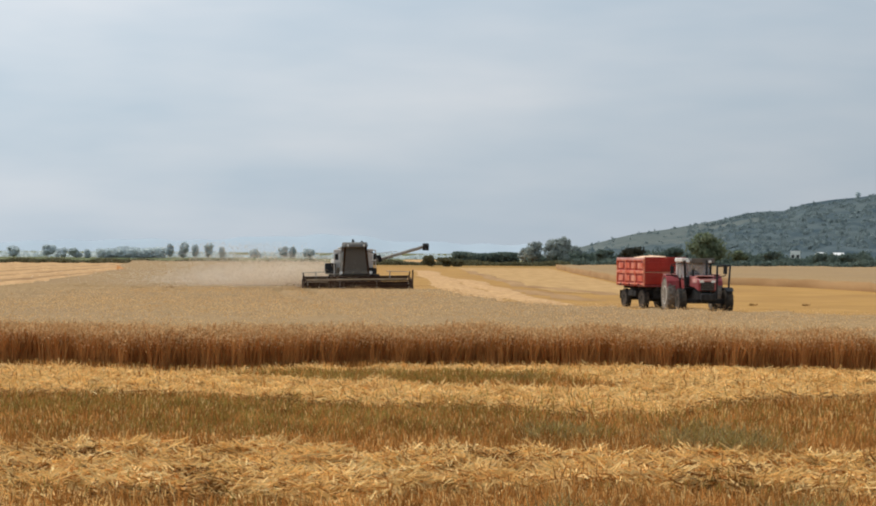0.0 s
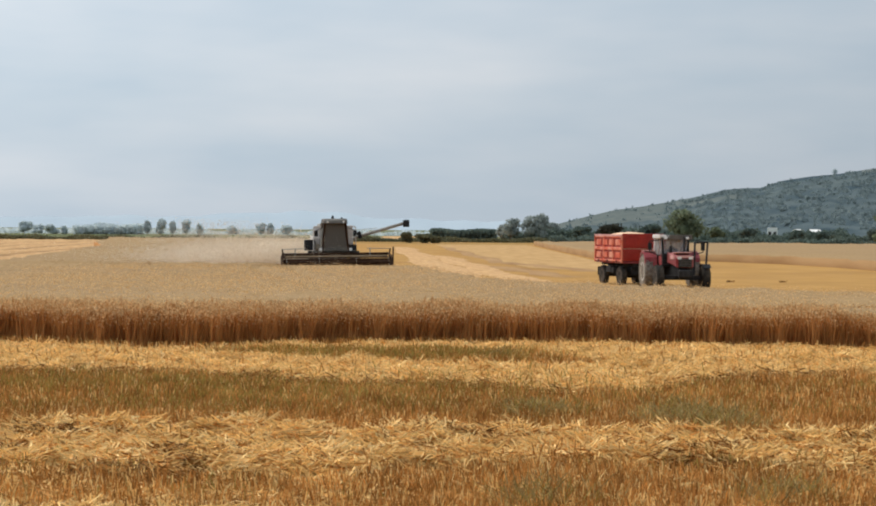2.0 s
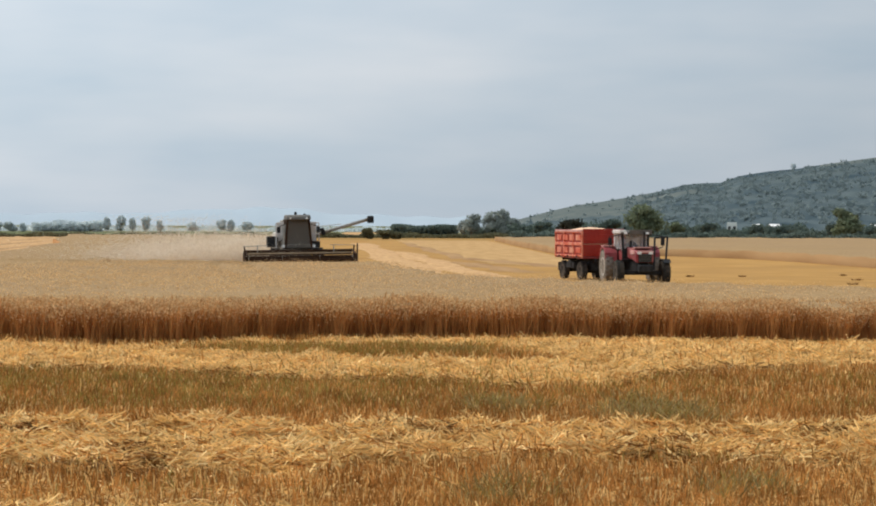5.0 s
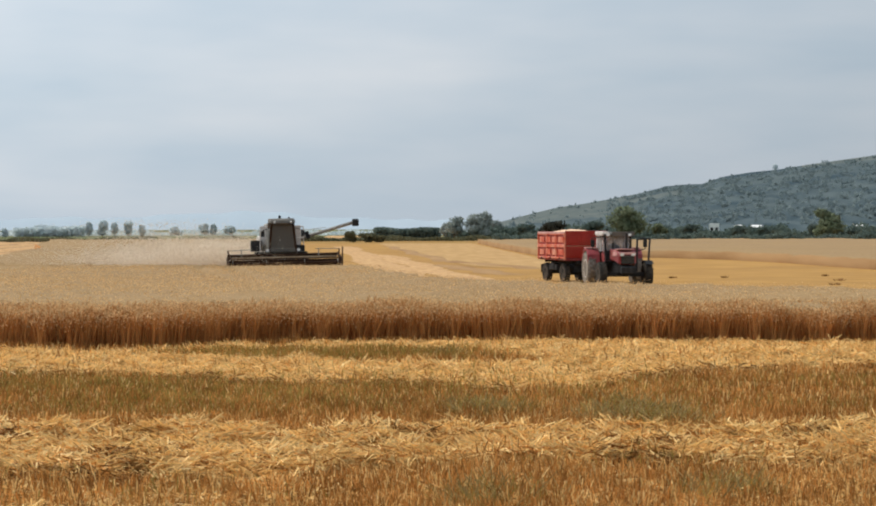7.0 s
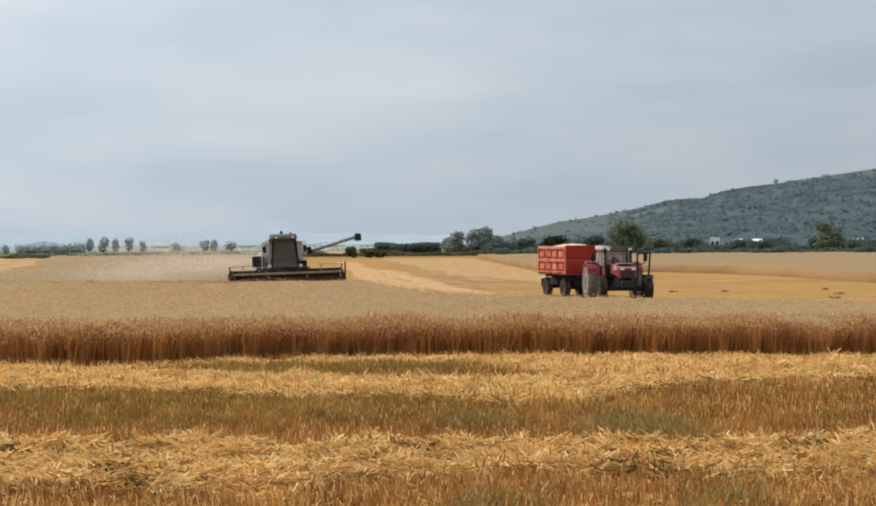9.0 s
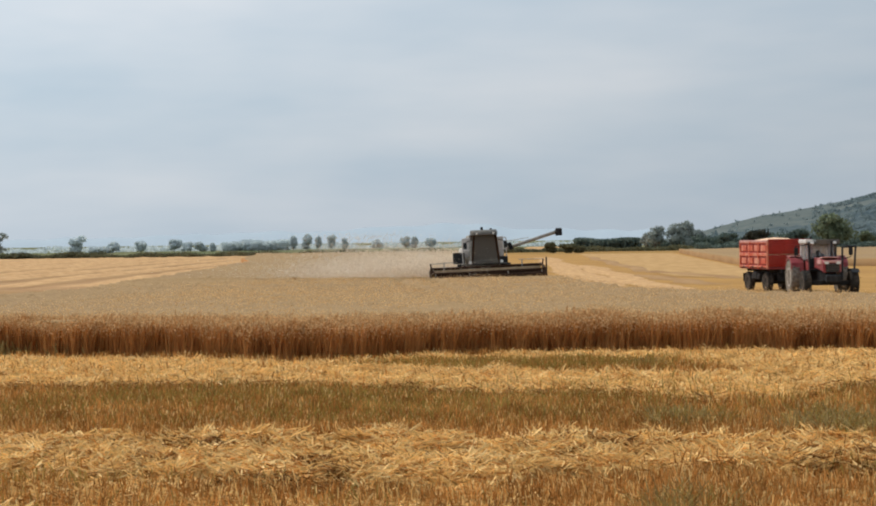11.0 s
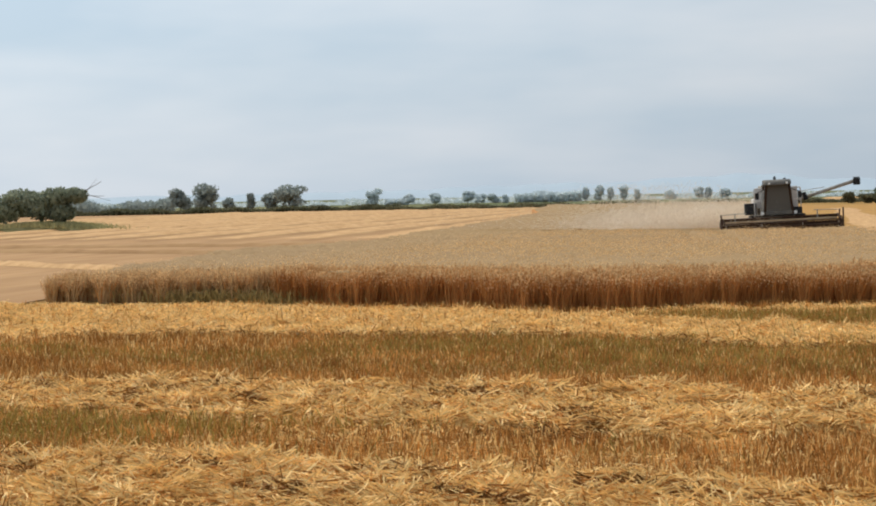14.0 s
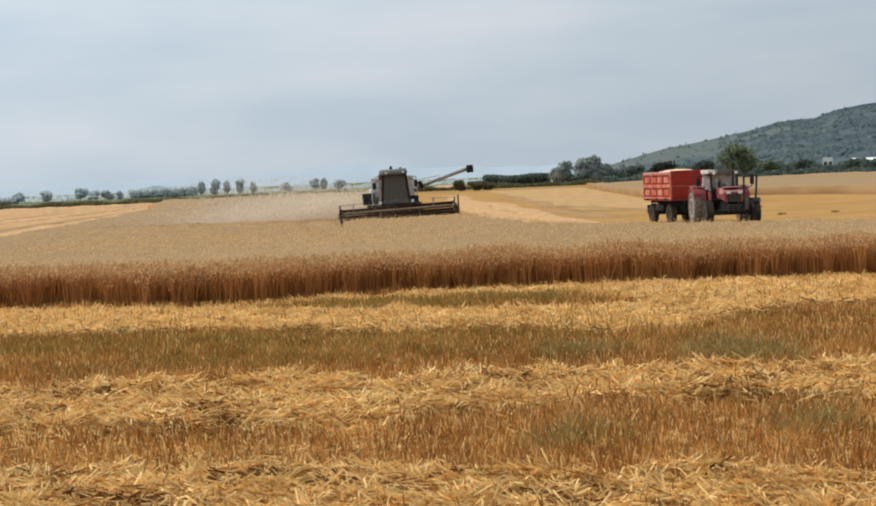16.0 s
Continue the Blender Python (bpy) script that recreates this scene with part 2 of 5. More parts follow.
def box(size, at=(0, 0, 0), rot=(0, 0, 0), bevel=0.015, bm=None):
    bm = bm or bmesh.new()
    made = bmesh.ops.create_cube(bm, size=1.0, matrix=pose(*at, *rot) @ Matrix.Diagonal((*size, 1)))
    if bevel:
        edges = {e for v in made["verts"] for e in v.link_edges}
        bmesh.ops.bevel(bm, geom=list(edges), offset=min(bevel, min(size) * 0.3), segments=1, affect="EDGES")
    return bm


def rod(a, b, r, bm=None, n=8, r2=None):
    bm = bm or bmesh.new()
    a, b = Vector(a), Vector(b)
    m = Matrix.Translation((a + b) / 2) @ (b - a).to_track_quat("Z", "Y").to_matrix().to_4x4()
    bmesh.ops.create_cone(bm, cap_ends=True, segments=n, radius1=r, radius2=r if r2 is None else r2, depth=(b - a).length, matrix=m)
    return bm


def prism(outline, x0, x1, bm=None, bevel=0.02):
    """A (y, z) outline drawn out along x."""
    bm = bm or bmesh.new()
    a = [bm.verts.new((x0, y, z)) for y, z in outline]
    b = [bm.verts.new((x1, y, z)) for y, z in outline]
    fs = [bm.faces.new(a), bm.faces.new(list(reversed(b)))]
    k = len(a)
    for i in range(k):
        fs.append(bm.faces.new((a[i], b[i], b[(i + 1) % k], a[(i + 1) % k])))
    bmesh.ops.recalc_face_normals(bm, faces=fs)
    if bevel:
        bmesh.ops.bevel(bm, geom=list({e for f in fs for e in f.edges}), offset=bevel, segments=1, affect="EDGES")
    return bm


def lathe(profile, axis_at=(0, 0, 0), n=28, bm=None):
    """A (radius, along) profile turned round the x axis."""
    bm = bm or bmesh.new()
    rings = []
    for r, s in profile:
        rings.append([bm.verts.new((axis_at[0] + s, axis_at[1] + r * math.cos(2 * math.pi * i / n), axis_at[2] + r * math.sin(2 * math.pi * i / n))) for i in range(n)])
    for a, b in zip(rings, rings[1:]):
        for i in range(n):
            bm.faces.new((a[i], a[(i + 1) % n], b[(i + 1) % n], b[i]))
    bm.faces.new(rings[0])
    bm.faces.new(list(reversed(rings[-1])))
    bmesh.ops.recalc_face_normals(bm, faces=bm.faces[:])
    return bm


def arrays(name, co, faces, mats, index=None, label="", category="", kind="stuff"):
    """One mesh from arrays of corners and quads."""
    me = bpy.data.meshes.new(name)
    nf, k = faces.shape
    me.vertices.add(len(co))
    me.vertices.foreach_set("co", np.ascontiguousarray(co, np.float32).ravel())
    me.loops.add(nf * k)
    me.loops.foreach_set("vertex_index", np.ascontiguousarray(faces, np.int32).ravel())
    me.polygons.add(nf)
    me.polygons.foreach_set("loop_start", np.arange(nf, dtype=np.int32) * k)
    for mt in mats:
        me.materials.append(M[mt])
    if index is not None:
        me.polygons.foreach_set("material_index", np.ascontiguousarray(index, np.int32))
    me.update(calc_edges=True)
    me.validate()
    return tagged(new(name, me), label, category, kind=kind)


def fbm(x, y, scale, seed=0):
    """Smooth noise over the plan, about -1 to 1."""
    r = np.random.RandomState(seed)
    out = np.zeros_like(x)
    for k in range(10):
        a, f, p = r.uniform(0, 6.283), scale * (0.6 + 1.6 * r.rand()) , r.uniform(0, 6.283)
        out += np.sin((x * np.cos(a) + y * np.sin(a)) * f * 6.283 + p)
    return out / 3.2


def thing(name, label, category, at=None, group="", kind=""):
    ob = new(name)
    if at is not None:
        ob.matrix_world = at
    return tagged(ob, label, category, group, kind)


# ---- the ground and the fields ----
def sheet(name, xs, ys, height, mat, label, category):
    """A sheet over a grid of the plan, with heights from a function."""
    X, Y = np.meshgrid(xs, ys)
    Z = height(X, Y)
    co = np.stack([X.ravel(), Y.ravel(), Z.ravel()], 1)
    w, h = len(xs), len(ys)
    i = (np.arange(h - 1)[:, None] * w + np.arange(w - 1)[None]).ravel()
    return arrays(name, co, np.stack([i, i + 1, i + w + 1, i + w], 1), [mat], None, label, category, "structure")


def spread(lo, hi, mid_lo, mid_hi, step, n):
    inner = np.arange(mid_lo, mid_hi, step)
    left = mid_lo - np.geomspace(step, mid_lo - lo, n)[::-1]
    right = inner[-1] + np.geomspace(step, hi - inner[-1], n)
    return np.concatenate([left, inner, right])


# where the straw windrows lie on the headland: near foot and far crest along x, and height
ROWS = [
    (((-14, 14), (-8, 14.2), (-4, 13.9), (0, 13.2), (4, 12.6), (9, 12.4)),
     ((-12, 16.7), (-9, 16.3), (-7.2, 16.9), (-5.6, 16.2), (-3.5, 16.4), (-2.8, 15.9), (-1.8, 16), (-0.5, 15.4), (0.5, 15.2), (1.4, 14.8), (2, 15.2), (3, 14.6), (9, 14.1)), 0.2),
    (((-14, 20.6), (-9.9, 20.1), (-7, 19.8), (-5.6, 19.5), (-3.3, 19.3), (-2.4, 18.8), (-1, 19), (-0.3, 19.6), (0.8, 19.4), (1.7, 20.2), (2.4, 20.4), (3, 19.7), (5.9, 19.2), (12, 19)),
     ((-14, 22.2), (-9, 22.8), (-5, 22.4), (-2.4, 22.4), (-0.8, 21.6), (-0.2, 22.6), (1, 22.8), (1.8, 21.9), (2.6, 22.2), (4, 21.7), (5.7, 21.9), (7.3, 22.9), (12, 23.1)), 0.27),
    (((-24, 30.9), (-17.3, 31.3), (-13.9, 32.2), (-10.2, 32.3), (-7.4, 31.9), (-4.6, 32.3), (-3.7, 31.3), (-2.1, 30.1), (-0.6, 29.7), (1.2, 29.6), (1.9, 28.7), (3, 28.9), (4.5, 29.8), (5.9, 31.5), (8.6, 32.8), (16, 33.7)),
     ((-24, 35.2), (-8, 34.8), (-4.7, 35), (-1.2, 34.7), (-0.1, 33.7), (1.4, 33.2), (3.2, 33), (4.5, 34.6), (6, 35.4), (16, 35.8)), 0.21),
    (((-30, 35.6), (-6, 35.6), (-4.6, 38), (-3, 38.7), (2.4, 38.4), (3.6, 35.7), (20, 36.2)),
     ((-26, 43.8), (-21, 43.4), (-16, 42.3), (-10, 40.5), (-7, 39.1), (-5, 39.1), (-3, 40), (1, 40.9), (7, 40.1), (10.4, 39.4), (20, 38.2)), 0.11),
]


def row_place(x, y, k):
    """How far across windrow k a point lies: 0 at its near foot, 1 behind its crest."""
    foot, back, tall = ROWS[k]
    a = np.interp(x, [p[0] for p in foot], [p[1] for p in foot]) + 0.16 * fbm(x, x * 0, 0.45, 14 + k) + 0.07 * fbm(x, x * 0, 1.6, 16 + k)
    b = np.interp(x, [p[0] for p in back], [p[1] for p in back]) + 0.12 * fbm(x, x * 0, 0.5, 18 + k)
    return (y - a) / (b - a), b - a


def ledges(x, u, k):
    """Where the straw lies in steps, one swath folded over the next; 0 to 1 up the row."""
    one = 0.34 + 0.10 * fbm(x, x * 0, 0.28, 24 + k) + 0.04 * fbm(x, x * 0, 1.2, 27 + k)
    two = 0.66 + 0.10 * fbm(x, x * 0, 0.33, 34 + k) + 0.04 * fbm(x, x * 0, 1.4, 37 + k)
    return one, two


def straw_share(x, y):
    """0 on bare stubble, 1 on a windrow."""
    s = 0 * x
    for k in range(4):
        u, deep = row_place(x, y, k)
        inside = np.minimum(u, 1 - u) * deep
        s = np.maximum(s, np.clip(0.55 + 2.2 * inside + 0.35 * fbm(x, y, 0.45, 60 + k) + 0.2 * fbm(x, y, 1.3, 66 + k), 0, 1))
    return s


def lie(x, y):
    """Height of the ground with its straw windrows."""
    z = 0.03 * fbm(x, y, 0.25, 3) + 0.015 * fbm(x, y, 0.9, 4)
    for k in range(4):
        u, deep = row_place(x, y, k)
        tall = ROWS[k][2]
        one, two = ledges(x, u, k)
        lump = 0.11 * fbm(x, y, 0.5, 20 + k) + 0.11 * fbm(x, y * 1.6, 1.2, 30 + k) + 0.09 * fbm(x, y * 1.5, 2.6, 50 + k)
        form = np.clip(u * deep / 0.16, 0, 1) * np.clip((1.05 - u) * deep / 0.5, 0, 1)
        step = 0.52 + 0.26 * np.clip((u - one) * deep / 0.14, 0, 1) + 0.30 * np.clip((u - two) * deep / 0.14, 0, 1) - 0.16 * np.clip(u, 0, 1)
        if k == 3:
            tall = tall * np.clip(0.2 + (x + 5.5) / 2.5, 0.2, 1)
        z = z + tall * form * np.maximum(step + lump, 0.1)
    near = np.clip((44.5 - y) / 2.0, 0, 1) * np.clip((60 - abs(x)) / 15, 0, 1)
    return z * near


ground = sheet("ground", spread(-4500, 4500, -32, 26, 0.3, 26), spread(-800, 4700, 8, 44, 0.22, 30), lie, "ground", "dry harvested field reaching to the horizon", "ground")

# beyond the far hedges: dull meadow, and the cut strips either side of the standing crop
sheet("far_meadow", np.linspace(-4400, 4400, 40), np.concatenate([[415], np.geomspace(440, 4600, 20)]), lambda x, y: 0.02 + 0 * x, "far_green", "hazy dull green meadow beyond the hedges", "meadow")


def left_edge(y):
    return np.interp(y, [41, 50, 60, 80, 188, 231, 286, 340], [-22.9, -24.0, -24.4, -23.5, -35.5, -45, -53, -63])


def front(x):
    """Where the standing crop begins, seen from the headland."""
    return np.interp(x, [-26, -21, -16, -10, -7, -5, -3, 1, 7, 10.4, 20, 60], [44.8, 44.4, 43.3, 41.4, 40.0, 40.0, 40.9, 41.6, 40.7, 39.9, 38.6, 36])


def set_back(x, y):
    return y + (front(x) - 41.2) * np.clip(1 - (y - 41) / 12, 0, 1)


def right_edge(y):
    return np.interp(y, [41, 50, 54, 59, 64.7, 66.8, 70.6, 80, 90, 90.2, 180, 340], [60, 26, 17, 10.5, 5.6, 3.5, 2.5, 1.5, 0.2, -7.6, -11, -13])


def strip(name, lo, hi, ys, z, mat, label, category, cols=24, bumpy=0.0, kind="structure"):
    """A sheet between two edges that run away from the camera."""
    a, b = lo(ys), hi(ys)
    s = np.linspace(0, 1, cols)
    X = a[:, None] * (1 - s) + b[:, None] * s
    Y = np.repeat(ys[:, None], cols, 1)
    Z = z + bumpy * fbm(X, Y, 0.13, 8)
    co = np.stack([X.ravel(), Y.ravel(), Z.ravel()], 1)
    i = (np.arange(len(ys) - 1)[:, None] * cols + np.arange(cols - 1)[None]).ravel()
    return arrays(name, co, np.stack([i, i + 1, i + cols + 1, i + cols], 1), [mat], None, label, category, kind)


strip("stubble_field", lambda y: -260 + 0 * y, left_edge, np.linspace(42, 372, 60), 0.035, "field_gold", "golden cut stubble field with straw rows", "field")
strip("stubble_field", right_edge, lambda y: 240 + 0 * y, np.linspace(44.5, 316, 60), 0.035, "field_deep", "golden cut stubble field beside the standing wheat", "field")


# ---- standing wheat ----
def on_track(x, y):
    """1 in the two wheel tracks pressed through the crop, fading to 0 at their sides."""
    out = 0 * x
    for x0, y0, x1, y1 in ((-9.0, 89.5, -5.2, 66.0), (-7.0, 88.0, -3.7, 65.5)):
        t = (y - y0) / (y1 - y0)
        off = np.abs(x - (x0 + (x1 - x0) * t) - 0.1 * np.sin(t * 9))
        out = np.maximum(out, np.clip(1.6 - off / 0.3, 0, 1) * ((t > 0) & (t < 1)))
    return out


def crop(name, lo, hi, ys, top, cols, mat, label, fronted=False, flank="stem"):
    """A standing crop as one block: a rough canopy with closed sides down to the soil."""
    a, b = lo(ys), hi(ys)
    s = np.linspace(0, 1, cols)
    X = a[:, None] * (1 - s) + b[:, None] * s
    Y = np.repeat(ys[:, None], cols, 1)
    if fronted:
        Y = set_back(X, Y)
    Z = top * (1 - 0.22 * fronted * np.clip((-16 - X) / 7, 0, 1) * np.clip((60 - Y) / 12, 0, 1)) + 0.05 * fbm(X, Y, 0.3, 5) + 0.03 * np.random.RandomState(2).randn(*X.shape) + 0.06 * fbm(X, Y, 0.04, 6) - 0.4 * on_track(X, Y)
    n = len(ys)
    co = np.stack([X.ravel(), Y.ravel(), Z.ravel()], 1)
    i = (np.arange(n - 1)[:, None] * cols + np.arange(cols - 1)[None]).ravel()
    f = [np.stack([i, i + 1, i + cols + 1, i + cols], 1)]
    rim = np.concatenate([np.arange(cols), np.arange(1, n) * cols + cols - 1, (n - 1) * cols + np.arange(cols - 1)[::-1], np.arange(1, n - 1)[::-1] * cols])
    foot = co[rim].copy()
    foot[:, 2] = 0.0
    k = len(co) + np.arange(len(rim))
    f.append(np.stack([rim, np.roll(rim, -1), np.roll(k, -1), k], 1)[:, ::-1])
    idx = np.concatenate([np.zeros(len(f[0])), np.ones(len(rim))])
    return arrays(name, np.concatenate([co, foot]), np.concatenate(f), [mat, flank], idx, label, "wheat")


crop("wheat_crop", lambda y: left_edge(y) + 0.3, lambda y: right_edge(y) - 0.3, np.concatenate([np.arange(41.9, 100, 0.35), np.geomspace(100, 335, 110)]), 0.83, 170, "crop_top",
     "ripe standing wheat, tan ears over russet stems", True)
# this block's flank takes a darker brown, painting in its shadowed face
crop("wheat_crop", lambda y: np.interp(y, [95, 107, 132, 145, 157, 162, 225, 312], [58, 34.5, 33.8, 32.2, 28, 17.8, 19.2, 22]), lambda y: 230 + 0 * y, np.concatenate([np.linspace(95, 165, 40), np.geomspace(167, 312, 40)]), 0.75, 150, "crop_top",
     "standing block of ripe wheat beyond the stubble", False, "row_dark")
strip("stubble_strip", lambda y: np.interp(y, [114, 123, 145, 195, 267, 310], [13.0, 8.5, 7.1, 6.3, 4.1, 3.5]), lambda y: np.interp(y, [114, 160, 310], [16.2, 16.8, 20.5]), np.linspace(114, 310, 60), 0.06, "row_mid", "brown strip of older stubble in the cut field", "stubble")


def stalks(name, n, seed, y0, y1, power, label, width=0.010, stems=True, x1=24):
    """Single wheat stalks: a bent stem and a drooping ear, scattered behind the front edge."""
    r = np.random.RandomState(seed)
    y = y0 + (y1 - y0) * r.rand(n) ** power
    x = left_edge(y) + (np.minimum(right_edge(y), x1) - left_edge(y)) * r.rand(n)
    free = on_track(x, y) < 0.3
    x, y = x[free], y[free]
    n = len(x)
    h = 0.86 + 0.07 * r.randn(n) + 0.05 * fbm(x, y, 0.35, 31)
    h = h * (1 - (0.25 if stems else 0.4 if x1 > 0 else 0.8) * np.exp(-np.maximum(y - 41.0, 0) / (0.55 + 0.5 * (x < -15.2))) * r.rand(n))
    h = h * np.where(x < -15, 1 - 0.30 * np.clip((-15 - x) / 8, 0, 1) * (0.4 + r.rand(n)), 1)
    y = y + 0.22 * fbm(x, y * 0, 0.5, 33) + 0.12 * fbm(x, y * 0, 1.7, 34)
    lean = 0.10 * r.randn(n, 2) + np.array([0.04, 0.0])
    y = set_back(x, y)
    base = np.stack([x, y, 0 * x], 1)
    turn = r.rand(n) * 6.283
    side = np.stack([np.cos(turn), np.sin(turn), 0 * x], 1) * width
    mid = base + np.stack([lean[:, 0] * 0.4, lean[:, 1] * 0.4, h * 0.55], 1)
    tip = base + np.stack([lean[:, 0], lean[:, 1], h], 1)
    droop = r.rand(n) * 6.283
    fall = np.stack([np.cos(droop) * 0.05, np.sin(droop) * 0.05, 0.055 - 0.05 * r.rand(n)], 1)
    end = tip + fall
    fat = np.stack([np.cos(turn), np.sin(turn), 0 * x], 1) * 0.018
    fat2 = np.stack([-np.sin(turn), np.cos(turn), 0 * x], 1) * 0.018
    belly = (tip + end) / 2
    V = np.stack([base - side, base + side, mid - side, mid + side, tip - side, tip + side, tip, belly + fat, belly - fat, belly + fat2, belly - fat2, end], 1)
    k = np.arange(n)[:, None] * 12
    if not stems:
        V = V[:, 6:]
        k = np.arange(n)[:, None] * 6
        F = k + np.where((np.arange(n) % 2)[:, None] == 0, np.array([[0, 1, 5, 2]]), np.array([[0, 3, 5, 4]]))
        return arrays(name, V.reshape(-1, 3), F, ["ear"], None, label, "wheat")
    F = np.concatenate([k + np.array([[0, 1, 3, 2]]), k + np.array([[2, 3, 5, 4]]), k + np.array([[6, 7, 11, 8]]), k + np.array([[6, 9, 11, 10]])])
    pale = np.where(r.rand(n) < np.clip((-15.0 - x) / 1.0, 0, 0.85), 2, 0)
    idx = np.concatenate([pale, pale, np.ones(2 * n)])
    return arrays(name, V.reshape(-1, 3), F, ["stem", "ear", "stem_pale"], idx, label, "wheat")


stalks("wheat_stalks", 46000, 41, 41.0, 44.5, 1.3, "front rows of ripe wheat stalks with drooping ears", 0.009)
stalks("wheat_stalks", 84000, 43, 41.0, 45.0, 1.45, "drooping ripe wheat ears along the field edge", 0.010, False)
stalks("wheat_stalks", 11000, 44, 41.0, 42.6, 1.3, "low tangled wheat ears at the crop's ragged corner", 0.010, False, -15.2)
stalks("wheat_stalks", 120000, 42, 43.5, 90.0, 1.3, "ripe wheat ears standing over the crop", 0.010, False)


# ---- straw, stubble and weeds before the crop ----
def in_view(r, n, y0, y1):
    y = np.sqrt(y0 ** 2 + (y1 ** 2 - y0 ** 2) * r.rand(n))
    return -0.60 * y - 1.0 + (0.98 * y + 2.0) * r.rand(n), y


def straws(name, n, seed, y0, y1, label, long=0.34, wide=0.0075, share=None, mat="straw", bent=True, brown=0.22):
    """Loose straws, bent once, lying crosswise on the windrows."""
    r = np.random.RandomState(seed)
    x, y = in_view(r, n, y0, y1)
    keep = r.rand(n) < share(x, y) if share else r.rand(n) < 0.05 + 0.95 * straw_share(x, y) + (np.clip(0.14 + 0.04 * x, 0.04, 0.34) + (0.12 + 0.65 * (x < -0.5)) * (y < 20.5)) * (fbm(x, y, 0.5, 68) > -0.1)
    x, y = x[keep], y[keep]
    n = len(x)
    tone = (r.rand(n) < brown + 0.25 * (fbm(x, y, 1.1, seed + 9) > 0.8)).astype(int)
    size = long * (0.45 + 0.9 * r.rand(n))
    turn = 0.6 * fbm(x, y, 0.7, seed) + 0.5 * r.randn(n) + np.where(r.rand(n) < 0.45, r.rand(n) * 6.283, 0)
    pitch = 0.24 * r.randn(n) + 0.12 * fbm(x, y, 1.1, seed + 5)
    z = lie(x, y) + (0.015 if mat == "straw" else 0.055) + 0.05 * r.rand(n) ** 2 + np.abs(np.sin(pitch)) * size * 0.35
    way = np.stack([np.cos(turn) * np.cos(pitch), np.sin(turn) * np.cos(pitch), np.sin(pitch)], 1)
    mid = np.stack([x, y, z], 1)
    a = mid - way * size[:, None] * 0.5
    b = mid + way * size[:, None] * 0.5 + np.stack([0.06 * r.randn(n), 0.06 * r.randn(n), -0.05 * r.rand(n)], 1)
    side = np.cross(way, r.randn(n, 3))
    side *= (wide * (0.7 + 0.6 * r.rand(n)) / np.linalg.norm(side, axis=1))[:, None]
    V = np.stack([a - side, a + side, mid - side, mid + side, b - side, b + side], 1)
    if not bent:
        V = V[:, [0, 1, 5, 4]]
        return arrays(name, V.reshape(-1, 3), np.arange(n)[:, None] * 4 + np.arange(4)[None], [mat, "stubble"], tone, label, "straw")
    k = np.arange(n)[:, None] * 6
    F = np.concatenate([k + np.array([[0, 1, 3, 2]]), k + np.array([[2, 3, 5, 4]])])
    return arrays(name, V.reshape(-1, 3), F, [mat, "stubble"], np.concatenate([tone, tone]), label, "straw")


def shade_share(x, y):
    """Where dark straw paints in shade: the windrows' near foot and under their ledges."""
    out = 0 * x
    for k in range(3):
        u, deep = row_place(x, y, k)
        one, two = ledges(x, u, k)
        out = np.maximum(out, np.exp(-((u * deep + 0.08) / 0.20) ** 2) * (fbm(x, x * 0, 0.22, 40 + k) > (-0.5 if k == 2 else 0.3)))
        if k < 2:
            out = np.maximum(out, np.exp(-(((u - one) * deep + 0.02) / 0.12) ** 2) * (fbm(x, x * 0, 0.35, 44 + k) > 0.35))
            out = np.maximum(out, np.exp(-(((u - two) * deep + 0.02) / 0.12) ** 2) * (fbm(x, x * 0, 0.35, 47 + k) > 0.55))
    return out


def straw_bed(k):
    """The matted straw under a windrow's loose top."""
    foot, back, tall = ROWS[k]
    xs, u = np.arange(-26 if k > 1 else -15, 18 if k > 1 else 10, 0.09), np.linspace(0.0, 1.0, 56)
    X = np.repeat(xs[None], 56, 0)
    a = np.interp(X, [p[0] for p in foot], [p[1] for p in foot]) + 0.16 * fbm(X, X * 0, 0.45, 14 + k) + 0.07 * fbm(X, X * 0, 1.6, 16 + k)
    b = np.interp(X, [p[0] for p in back], [p[1] for p in back]) + 0.12 * fbm(X, X * 0, 0.5, 18 + k)
    Y = a + (b - a) * u[:, None]
    Z = lie(X, Y) + 0.012 + 0.012 * fbm(X, Y, 1.4, 84 + k)
    co = np.stack([X.ravel(), Y.ravel(), Z.ravel()], 1)
    w = len(xs)
    i = (np.arange(55)[:, None] * w + np.arange(w - 1)[None]).ravel()
    arrays("straw_mat", co, np.stack([i, i + 1, i + w + 1, i + w], 1), ["straw_bed"], None, "matted golden straw lying in a long row", "straw")


for k in range(4):
    straw_bed(k)
straws("straw_windrow", 120000, 51, 12.8, 17.8, "loose golden straw lying in a windrow", 0.19, 0.0062)
straws("straw_windrow", 135000, 52, 17.6, 25.0, "tangled golden straw windrow on stubble", 0.21, 0.0078)
